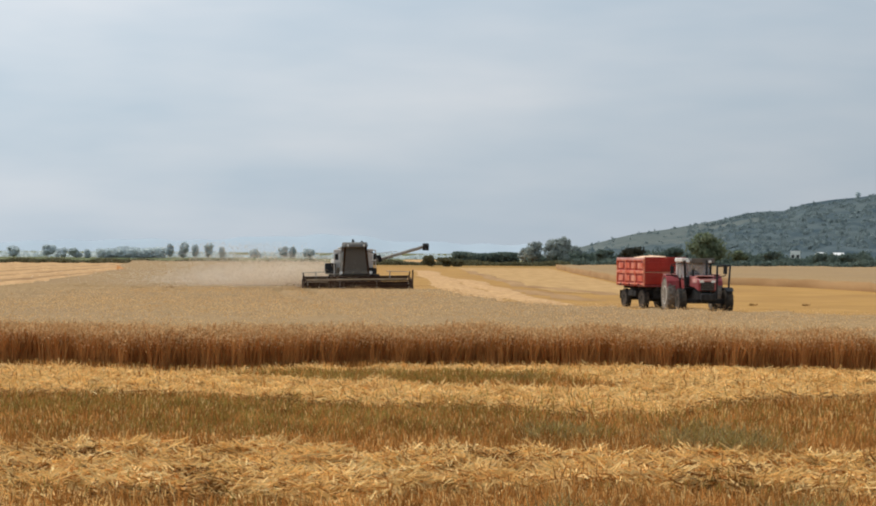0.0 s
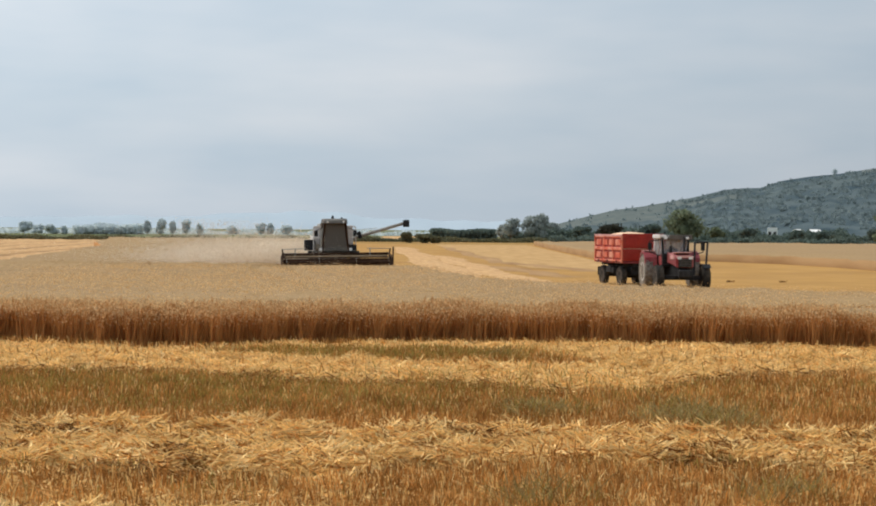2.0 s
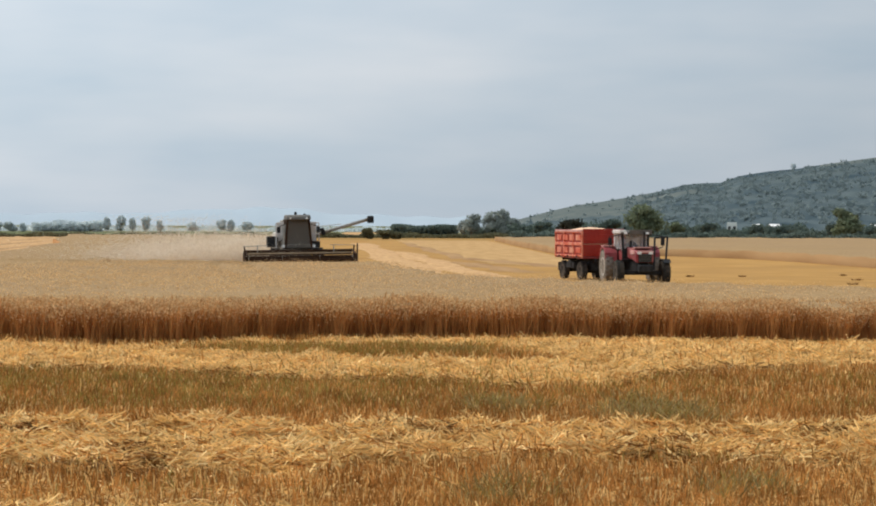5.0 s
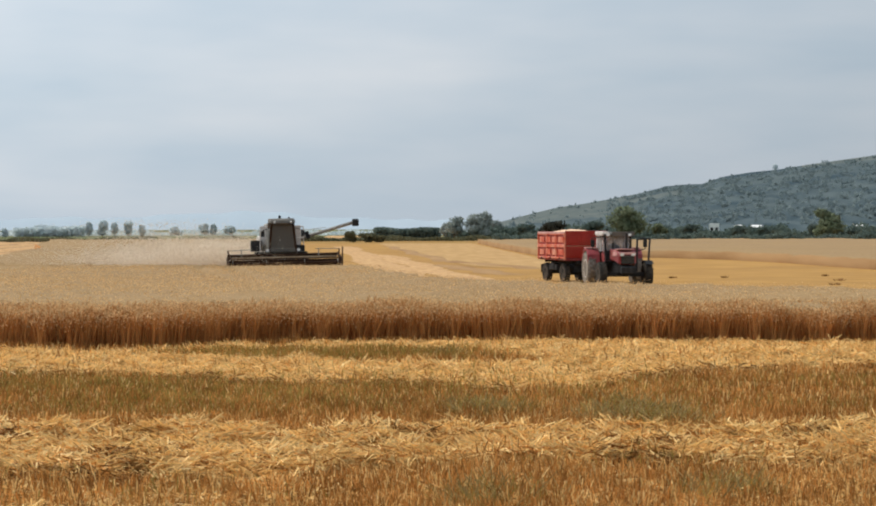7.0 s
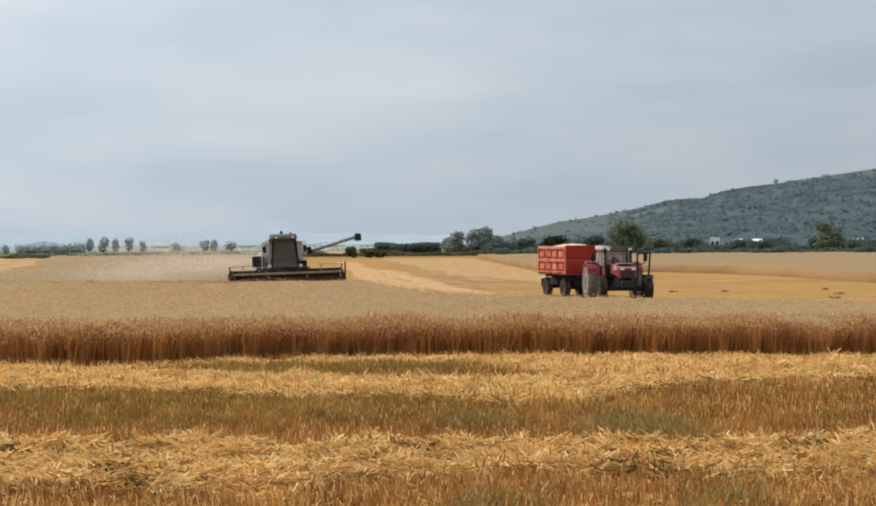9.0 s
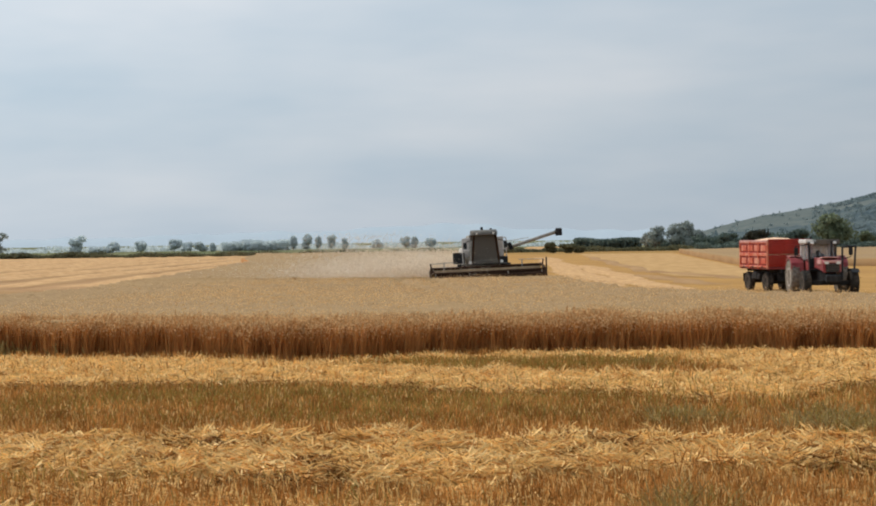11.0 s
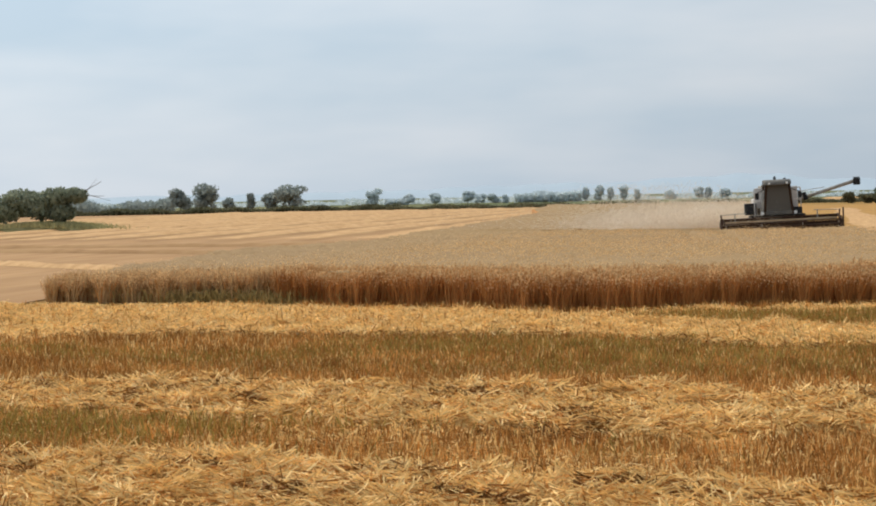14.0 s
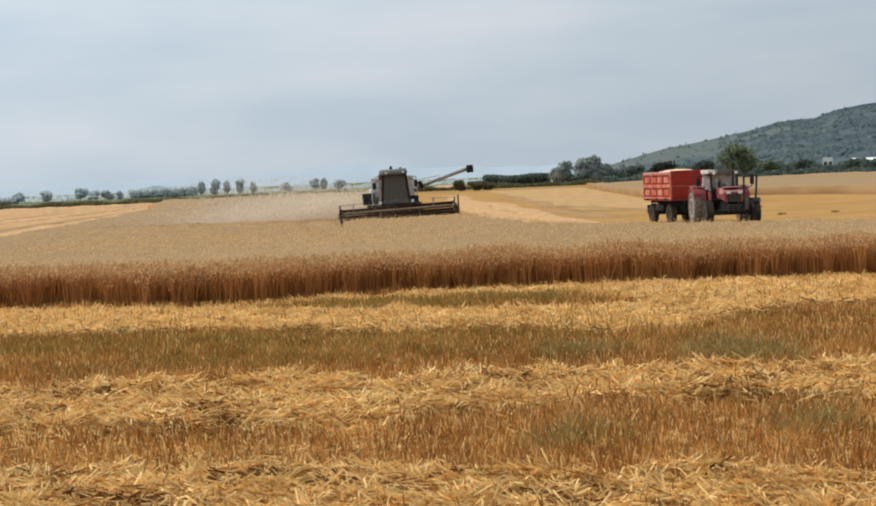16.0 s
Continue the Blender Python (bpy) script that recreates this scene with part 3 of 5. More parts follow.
straws("straw_windrow", 150000, 53, 28.5, 36.0, "flat pale straw windrow on the headland", 0.22, 0.0075, None, "straw", False, 0.06)
straws("straw_windrow", 150000, 54, 35.5, 42.5, "high pale straw windrow along the standing wheat", 0.22, 0.0080, None, "straw", False, 0.05)
# dark straws along windrow feet and ledges, painting in their shade
straws("damp_straw", 500000, 56, 13.0, 34.0, "dark straw laid in for shade under windrow edges", 0.18, 0.0075, shade_share, "shade_weed", False)


def drapes(name, n, seed, y0, y1, rows, label, long, wide):
    """Straws hanging over the near edge of a windrow and of its ledges."""
    r = np.random.RandomState(seed)
    x, y = in_view(r, n, y0, y1)
    keep = np.zeros(n, bool)
    for k in rows:
        u, deep = row_place(x, y, k)
        one, two = ledges(x, u, k)
        for at in (0.10 / deep, one + 0.12 / deep, two + 0.12 / deep):
            keep |= np.abs((u - at) * deep) < 0.14
    clump = fbm(x, y * 0, 0.9, seed + 1) > -0.2
    x, y = x[keep & clump], y[keep & clump]
    m = len(x)
    turn = -1.571 + 0.75 * r.randn(m)
    pitch = -0.25 + 0.4 * r.randn(m)
    way = np.stack([np.cos(turn) * np.cos(pitch), np.sin(turn) * np.cos(pitch), np.sin(pitch)], 1)
    size = long * (0.5 + 0.8 * r.rand(m))
    a = np.stack([x, y, lie(x, y) + 0.03 + 0.05 * r.rand(m)], 1)
    mid = a + way * size[:, None] * 0.5
    b = a + way * size[:, None] + np.stack([0 * x, 0 * x, -size * 0.35], 1)
    side = np.cross(way, r.randn(m, 3))
    side *= (wide / np.linalg.norm(side, axis=1))[:, None]
    V = np.stack([a - side, a + side, mid - side, mid + side, b - side, b + side], 1)
    k = np.arange(m)[:, None] * 6
    F = np.concatenate([k + np.array([[0, 1, 3, 2]]), k + np.array([[2, 3, 5, 4]])])
    arrays(name, V.reshape(-1, 3), F, ["straw"], None, label, "straw")


drapes("hanging_straw", 90000, 57, 13.0, 24.5, (0, 1), "straw hanging over the folded edges of a windrow", 0.24, 0.0085)
drapes("hanging_straw", 70000, 58, 28.5, 36.0, (2,), "pale straw hanging over the near edge of a windrow", 0.26, 0.0085)


def tufts(name, n, each, seed, y0, y1, label, long, wide):
    """Ruffled handfuls of straw standing up out of the windrows."""
    r = np.random.RandomState(seed)
    cx, cy = in_view(r, n * 4, y0, y1)
    keep = np.nonzero(straw_share(cx, cy) > 0.65)[0][:n]
    cx, cy = np.repeat(cx[keep], each), np.repeat(cy[keep], each)
    m = len(cx)
    flow = np.repeat(r.rand(len(keep)) * 6.283, each)
    x, y = cx + 0.12 * r.randn(m), cy + 0.09 * r.randn(m)
    turn, pitch = flow + 0.8 * r.randn(m), 0.05 + 0.6 * r.rand(m)
    way = np.stack([np.cos(turn) * np.cos(pitch), np.sin(turn) * np.cos(pitch), np.sin(pitch)], 1)
    size = long * (0.5 + 0.8 * r.rand(m))
    a = np.stack([x, y, lie(x, y) + 0.02 + 0.07 * np.exp(-((x - cx) ** 2 + (y - cy) ** 2) / 0.03) * r.rand(m)], 1)
    b = a + way * size[:, None]
    side = np.cross(way, r.randn(m, 3))
    side *= (wide / np.linalg.norm(side, axis=1))[:, None]
    V = np.stack([a - side, a + side, b + side, b - side], 1)
    arrays(name, V.reshape(-1, 3), np.arange(m)[:, None] * 4 + np.arange(4)[None], ["straw"], None, label, "straw")


tufts("straw_tufts", 420, 30, 67, 13.2, 24.5, "ruffled straw tufts standing out of a windrow", 0.22, 0.0075)
tufts("straw_tufts", 380, 26, 68, 29.0, 40.5, "ruffled pale straw tufts along the headland", 0.24, 0.008)


def blades(name, n, seed, y0, y1, share, tall, wide, mats, label, category, lean=0.12, patch=None):
    """Upright blades: cut stems or grass, in clumps."""
    r = np.random.RandomState(seed)
    x, y = in_view(r, n, y0, y1)
    keep = r.rand(n) < share(x, y)
    x, y = x[keep], y[keep]
    n = len(x)
    h = tall * (0.55 + 0.8 * r.rand(n))
    turn = r.rand(n) * 6.283
    lx, ly = lean * r.randn(n) * 2 * h, lean * r.randn(n) * 2 * h
    side = np.stack([np.cos(turn), np.sin(turn), 0 * x], 1) * wide * (0.7 + 0.6 * r.rand(n))[:, None]
    z = lie(x, y) - 0.01
    a = np.stack([x, y, z], 1)
    b = np.stack([x + lx, y + ly, z + h], 1)
    V = np.stack([a - side, a + side, b + side * 0.6, b - side * 0.6], 1)
    F = np.arange(n)[:, None] * 4 + np.arange(4)[None]
    idx = r.randint(0, len(mats), n)
    return arrays(name, V.reshape(-1, 3), F, mats, idx, label, category)


def green_patch(x, y):
    """The weedy strips between the windrows, greener to the left."""
    belt = np.clip(1.5 - np.abs(y - 28.4) / 2.6, 0, 1) * np.clip(0.30 + 0.45 * fbm(x, y, 0.10, 71) + 0.8 * np.exp(-((x + 4.5) / 5) ** 2) - 0.35 * (x < -10), 0, 1)
    gap = np.clip(1.6 - np.abs(y - 37.0) / 1.6, 0, 1) * np.clip(1.5 - np.abs(x + 0.9) / 3.2, 0, 1)
    low = np.clip(1.4 - np.abs(y - 18.7) / 1.2, 0, 1) * np.clip(0.15 + 0.7 * fbm(x, y, 0.12, 73) - 0.10 * (x + 3), 0, 1)
    return np.clip(np.maximum(np.maximum(belt, gap), low), 0, 1)


def bare(x, y):
    return np.clip(1.05 - straw_share(x, y) - 0.45 * green_patch(x, y) - 0.5 * (x < -0.5) * (y < 20.5), 0.03, 1)


blades("stubble_stems", 130000, 61, 13.0, 27.0, bare, 0.17, 0.0085, ["stubble", "stubble", "stubble", "stubble", "stubble", "straw"], "short cut wheat stems standing in stubble", "stubble")
blades("stubble_stems", 140000, 62, 26.0, 42.0, bare, 0.18, 0.0115, ["stubble", "stubble", "stubble", "stubble", "stubble", "straw"], "short cut wheat stems between the windrows", "stubble")
blades("weed_grass", 300000, 63, 16.0, 40.0, lambda x, y: green_patch(x, y) * np.clip(1.1 - straw_share(x, y), 0.02, 1), 0.20, 0.008, ["grass", "grass", "stubble"], "olive green weed grass between straw windrows", "grass", 0.16)


def grey_share(x, y):
    out = 0 * x
    for cx, cy, rx, ry in ((1.8, 25.5, 0.65, 1.1), (4.1, 24.8, 0.95, 1.7), (1.25, 17.4, 0.6, 0.7), (3.8, 17.6, 0.5, 0.6), (1.7, 37.0, 0.5, 0.5)):
        out = np.maximum(out, 0.6 * np.clip(1.3 + 0.4 * fbm(x, y, 0.8, 78) - ((x - cx) / rx) ** 2 - ((y - cy) / ry) ** 2, 0, 1))
    return out


blades("grey_weeds", 400000, 64, 15.5, 38.0, grey_share, 0.24, 0.007, ["thistle", "thistle", "grass"], "grey-green thistly weeds among the straw", "weed", 0.35)


def edge_weeds():
    r = np.random.RandomState(65)
    n = 1500
    x = -16.8 + 1.3 * r.randn(n)
    y = front(x) - 0.5 + 0.9 * r.rand(n)
    h = 0.15 + 0.3 * r.rand(n)
    turn = r.rand(n) * 6.283
    side = np.stack([np.cos(turn), np.sin(turn), 0 * x], 1) * 0.012
    a = np.stack([x, y, 0 * x], 1)
    b = a + np.stack([0.15 * r.randn(n), 0.1 * r.randn(n), h], 1)
    V = np.stack([a - side, a + side, b + side, b - side], 1)
    arrays("edge_weeds", V.reshape(-1, 3), np.arange(n)[:, None] * 4 + np.arange(4)[None], ["thistle"], None, "green weeds growing along the wheat edge", "weed")


edge_weeds()


# ---- straw rows across the far stubble ----
def windrow(x0, y0, x1, y1, wide, tall, mat, label, seed):
    r = np.random.RandomState(seed)
    n = 70
    s = np.linspace(0, 1, n)
    cx, cy = x0 + (x1 - x0) * s + 0.35 * np.sin(s * 17 + seed) , y0 + (y1 - y0) * s
    across = np.array([-1.0, -0.6, -0.2, 0.2, 0.6, 1.0])
    prof = np.array([0.0, 0.65, 1.0, 0.95, 0.6, 0.0])
    dx, dy = (y1 - y0), -(x1 - x0)
    q = math.hypot(dx, dy)
    w = wide * (0.8 + 0.4 * r.rand(n))
    X = cx[:, None] + across[None] * w[:, None] * dx / q
    Y = cy[:, None] + across[None] * w[:, None] * dy / q
    Z = 0.045 + tall * prof[None] * (0.6 + 0.7 * r.rand(n, 6)) * np.clip(np.minimum(s, 1 - s) * 14, 0, 1)[:, None]
    co = np.stack([X.ravel(), Y.ravel(), Z.ravel()], 1)
    i = (np.arange(n - 1)[:, None] * 6 + np.arange(5)[None]).ravel()
    return arrays("straw_row", co, np.stack([i, i + 1, i + 7, i + 6], 1), [mat], None, label, "straw row")


for k in range(15):
    x0 = -27.5 - 6.2 * k
    windrow(x0, 112 + 1.5 * k, x0 - 16 - 0.4 * k, 366, 1.5, 0.24, "row_pale", "pale straw row on the golden stubble field", 100 + k)
    windrow(x0 - 3.1, 106 + 1.5 * k, x0 - 19 - 0.4 * k, 366, 0.8, 0.10, "row_dark", "darker stubble strip between pale straw rows", 140 + k)
for k, (y0, sl) in enumerate(((97, 0.10), (62, 0.9), (81, 0.5))):
    windrow(-25.5, y0, -75, y0 + 40 * sl, 0.9, 0.16, "row_pale" if k % 2 else "row_dark", "straw row along the field headland", 170 + k)
for k, (xa, ya, xb, yb, wide, mat) in enumerate(((12.4, 115, 7.3, 144, 0.9, "row_dark"), (7.3, 142, 4.4, 262, 0.8, "row_dark"), (2.6, 98, -2.6, 262, 1.5, "row_pale"), (5.8, 92, 2.2, 180, 1.2, "row_pale"),
                                                 (9.0, 101, 6.0, 128, 0.9, "row_dark"))):
    windrow(xa, ya, xb, yb, wide, 0.10, mat, "straw row on the stubble beside the wheat", 180 + k)


def straw_clump(x, y, seed):
    """A dark tuft left standing on the cut field."""
    r = np.random.RandomState(seed)
    top = thing("weed_tuft", "dark brown weed tuft on the cut field", "weed", pose(x, y, 0.03), "tufts on the cut field")
    bm = bmesh.new()
    for k in range(16):
        a, q = r.uniform(0, 6.283), 0.26 * r.rand()
        rod((q * math.cos(a), q * 0.5 * math.sin(a), 0), (1.5 * q * math.cos(a), 0.8 * q * math.sin(a), 0.07 + 0.08 * r.rand()), 0.03, bm, 3, 0.008)
    part("stalk", bm, "shade_weed", top)


for k, (x, y) in enumerate(((17.6, 93.6), (19.5, 112), (20.6, 93.8), (23.4, 81.5), (25.5, 88), (27.0, 96), (15.6, 104), (19.0, 118))):
    straw_clump(x, y, 230 + k)


# ---- trees and hedges ----
def leaf_cloud(r, lobes, n, size):
    """Leaf sprays over the skins of a few rough lobes: (centre, radii)."""
    pick = r.randint(0, len(lobes), n)
    c = np.array([l[0] for l in lobes])[pick]
    rad = np.array([l[1] for l in lobes])[pick]
    d = r.randn(n, 3)
    d /= np.linalg.norm(d, axis=1)[:, None]
    p = c + d * rad * (0.55 + 0.5 * r.rand(n) ** 0.6)[:, None]
    u = r.randn(n, 3)
    u /= np.linalg.norm(u, axis=1)[:, None]
    v = np.cross(u, d)
    v /= np.linalg.norm(v, axis=1)[:, None] + 1e-9
    s = (size * (0.5 + 0.9 * r.rand(n)))[:, None]
    V = np.stack([p - u * s, p + v * s * 0.6, p + u * s, p - v * s * 0.6], 1)
    return V.reshape(-1, 3), np.arange(n)[:, None] * 4 + np.arange(4)[None]


def tree(x, y, tall, wide, seed, mat, label, n=1500, leaf=0.35, trunk=0.25, shape="round", category="tree"):
    r = np.random.RandomState(seed)
    top = thing("tree", label, category, pose(x, y, 0))
    bm = bmesh.new()
    rod((0, 0, -0.1), (0.1, 0, tall * 0.62), 0.035 * tall, bm, 7, 0.012 * tall)
    for k in range(6):
        a = r.uniform(0, 6.283)
        z = tall * r.uniform(0.25, 0.55)
        rod((0.05, 0, z), (math.cos(a) * wide * 0.36, math.sin(a) * wide * 0.36, z + tall * r.uniform(0.12, 0.3)), 0.014 * tall, bm, 5, 0.004 * tall)
    part("trunk", bm, "bark", top)
    lobes = []
    for k in range(14):
        a, q = r.uniform(0, 6.283), r.uniform(0.0, 0.34) * wide
        zc = tall * (trunk + (1 - trunk) * r.uniform(0.14, 0.82))
        if shape == "tall":
            q *= 0.5
        fade = 1.15 - 0.55 * abs(zc / tall - 0.55)
        lobes.append(((math.cos(a) * q, math.sin(a) * q, zc), np.array([wide * 0.26, wide * 0.26, tall * 0.17]) * fade * r.uniform(0.7, 1.15)))
    co, f = leaf_cloud(r, lobes, n, leaf)
    crown = arrays("crown", co, f, [mat], None, "", "")
    del crown["kind"]
    crown.parent = top
    return top


def bearing(az, d):
    a = radians(az)
    return d * math.sin(a), d * math.cos(a)


def tall_of(el, d):
    return 2.9 + d * math.tan(radians(el))


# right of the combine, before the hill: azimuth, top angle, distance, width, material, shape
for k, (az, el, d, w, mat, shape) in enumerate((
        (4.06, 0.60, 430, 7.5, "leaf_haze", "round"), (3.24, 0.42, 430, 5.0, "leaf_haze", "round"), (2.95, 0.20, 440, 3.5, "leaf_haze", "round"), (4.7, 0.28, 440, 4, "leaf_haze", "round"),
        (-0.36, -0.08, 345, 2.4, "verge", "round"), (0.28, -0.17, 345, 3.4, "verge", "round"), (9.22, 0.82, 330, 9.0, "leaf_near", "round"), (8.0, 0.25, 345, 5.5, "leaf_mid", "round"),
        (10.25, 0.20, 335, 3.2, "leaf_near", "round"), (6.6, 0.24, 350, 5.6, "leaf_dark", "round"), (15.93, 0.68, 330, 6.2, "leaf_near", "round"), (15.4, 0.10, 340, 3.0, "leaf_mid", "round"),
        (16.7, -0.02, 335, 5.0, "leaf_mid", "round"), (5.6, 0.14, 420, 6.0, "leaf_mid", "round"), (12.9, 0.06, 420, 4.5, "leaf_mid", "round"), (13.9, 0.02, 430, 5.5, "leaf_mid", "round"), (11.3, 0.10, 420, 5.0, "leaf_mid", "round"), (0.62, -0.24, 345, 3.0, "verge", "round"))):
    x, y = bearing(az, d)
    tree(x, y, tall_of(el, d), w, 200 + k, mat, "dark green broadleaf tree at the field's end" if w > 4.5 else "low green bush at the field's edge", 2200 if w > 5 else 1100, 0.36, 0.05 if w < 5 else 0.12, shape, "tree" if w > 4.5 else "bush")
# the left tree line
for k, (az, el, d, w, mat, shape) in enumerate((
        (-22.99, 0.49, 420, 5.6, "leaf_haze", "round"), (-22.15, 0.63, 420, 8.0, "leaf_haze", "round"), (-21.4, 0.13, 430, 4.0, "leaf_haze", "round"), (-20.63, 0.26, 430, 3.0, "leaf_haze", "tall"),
        (-19.9, 0.30, 425, 5.0, "leaf_haze", "round"), (-19.3, 0.55, 420, 9.6, "leaf_haze", "round"), (-16.41, 0.34, 560, 5.2, "leaf_far_haze", "round"), (-15.25, 0.11, 600, 5.5, "leaf_far_haze", "round"), (-15.8, 0.0, 600, 6, "leaf_far_haze", "round"),
        (-14.3, 0.14, 640, 5.5, "leaf_far_haze", "round"), (-13.2, 0.18, 640, 6.0, "leaf_far_haze", "round"), (-12.75, 0.08, 650, 5, "leaf_far_haze", "round"), (-12.28, 0.08, 640, 5.0, "leaf_far_haze", "round"), (-11.9, 0.05, 640, 3.0, "leaf_far_haze", "tall"),
        (-11.1, 0.12, 660, 9.0, "leaf_far_haze", "round"), (-10.5, 0.16, 660, 10.0, "leaf_far_haze", "round"), (-9.9, 0.12, 660, 8.0, "leaf_far_haze", "round"), (-9.15, 0.24, 660, 4.0, "leaf_far_haze", "tall"), (-8.7, 0.32, 660, 5.5, "leaf_far_haze", "tall"),
        (-8.3, 0.22, 660, 4.0, "leaf_far_haze", "tall"), (-7.86, 0.28, 660, 5.0, "leaf_far_haze", "tall"), (-7.4, 0.16, 660, 3.5, "leaf_far_haze", "tall"), (-6.3, 0.10, 680, 5.0, "leaf_far_haze", "round"), (-5.3, 0.17, 680, 4.5, "leaf_far_haze", "round"),
        (-5.0, 0.17, 680, 4.0, "leaf_far_haze", "tall"), (-4.4, 0.10, 680, 5.0, "leaf_far_haze", "round"))):
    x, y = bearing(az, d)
    tree(x, y, tall_of(el, d), w, 300 + k, mat, "hazy grey-green tree in the far tree line" if mat == "leaf_far_haze" else "dark green tree behind the stubble field", 1500, 0.5 if mat == "leaf_far_haze" else 0.42, 0.05, shape)


def hedge(name, az0, az1, d, tall, deep, n, seed, mat, leaf, label, wavy=0.35):
    """A long hedge: leaf sprays along an arc, uneven along its top."""
    r = np.random.RandomState(seed)
    az = np.radians(az0 + (az1 - az0) * r.rand(n))
    q = d + deep * r.rand(n)
    hh = tall * (0.90 - wavy + wavy * np.sin(az * 190 + seed) * np.sin(az * 67) + wavy * r.rand(n))
    p = np.stack([q * np.sin(az), q * np.cos(az), np.maximum(hh, 0.2) * r.rand(n) ** 0.7], 1)
    u = r.randn(n, 3)
    v = r.randn(n, 3)
    u /= np.linalg.norm(u, axis=1)[:, None]
    v /= np.linalg.norm(v, axis=1)[:, None]
    V = np.stack([p - u * leaf, p + v * leaf * 0.6, p + u * leaf, p - v * leaf * 0.6], 1)
    return arrays(name, V.reshape(-1, 3), np.arange(n)[:, None] * 4 + np.arange(4)[None], [mat], None, label, "hedge")


hedge("hedgerow", 4.6, 27, 318, 1.7, 8, 9000, 1, "leaf_mid", 0.55, "dark green hedge along the field's far end")
hedge("hedgerow", 3.0, 27, 432, 3.5, 14, 9000, 2, "leaf_mid", 0.7, "green belt of bushes below the hill")
hedge("hedgerow", -30, -15.5, 378, 1.3, 6, 9000, 3, "verge", 0.5, "dark hedge at the end of the stubble field")
hedge("hedgerow", -16, 4.5, 372, 1.0, 10, 12000, 4, "verge", 0.4, "low dark verge at the field's far end")
hedge("hedgerow", -30, 3, 690, 2.4, 30, 9000, 5, "leaf_far_haze", 0.8, "hazy far hedge under the tree line")
hedge("small_wood", 0.5, 2.75, 480, 3.1, 40, 16000, 6, "leaf_mid", 0.6, "dense dark blue-green wood beyond the field", 0.10)
hedge("small_wood", -11.6, -9.3, 655, 4.1, 14, 5000, 8, "leaf_far_haze", 0.7, "long low hazy wood in the far tree line", 0.12)
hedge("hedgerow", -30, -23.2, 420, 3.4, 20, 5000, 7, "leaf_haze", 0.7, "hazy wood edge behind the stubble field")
strip("stubble_field", lambda y: -12 + 0 * y, lambda y: 26 + 0 * y, np.linspace(425, 640, 12), 0.06, "row_pale", "pale distant cut field", "field")


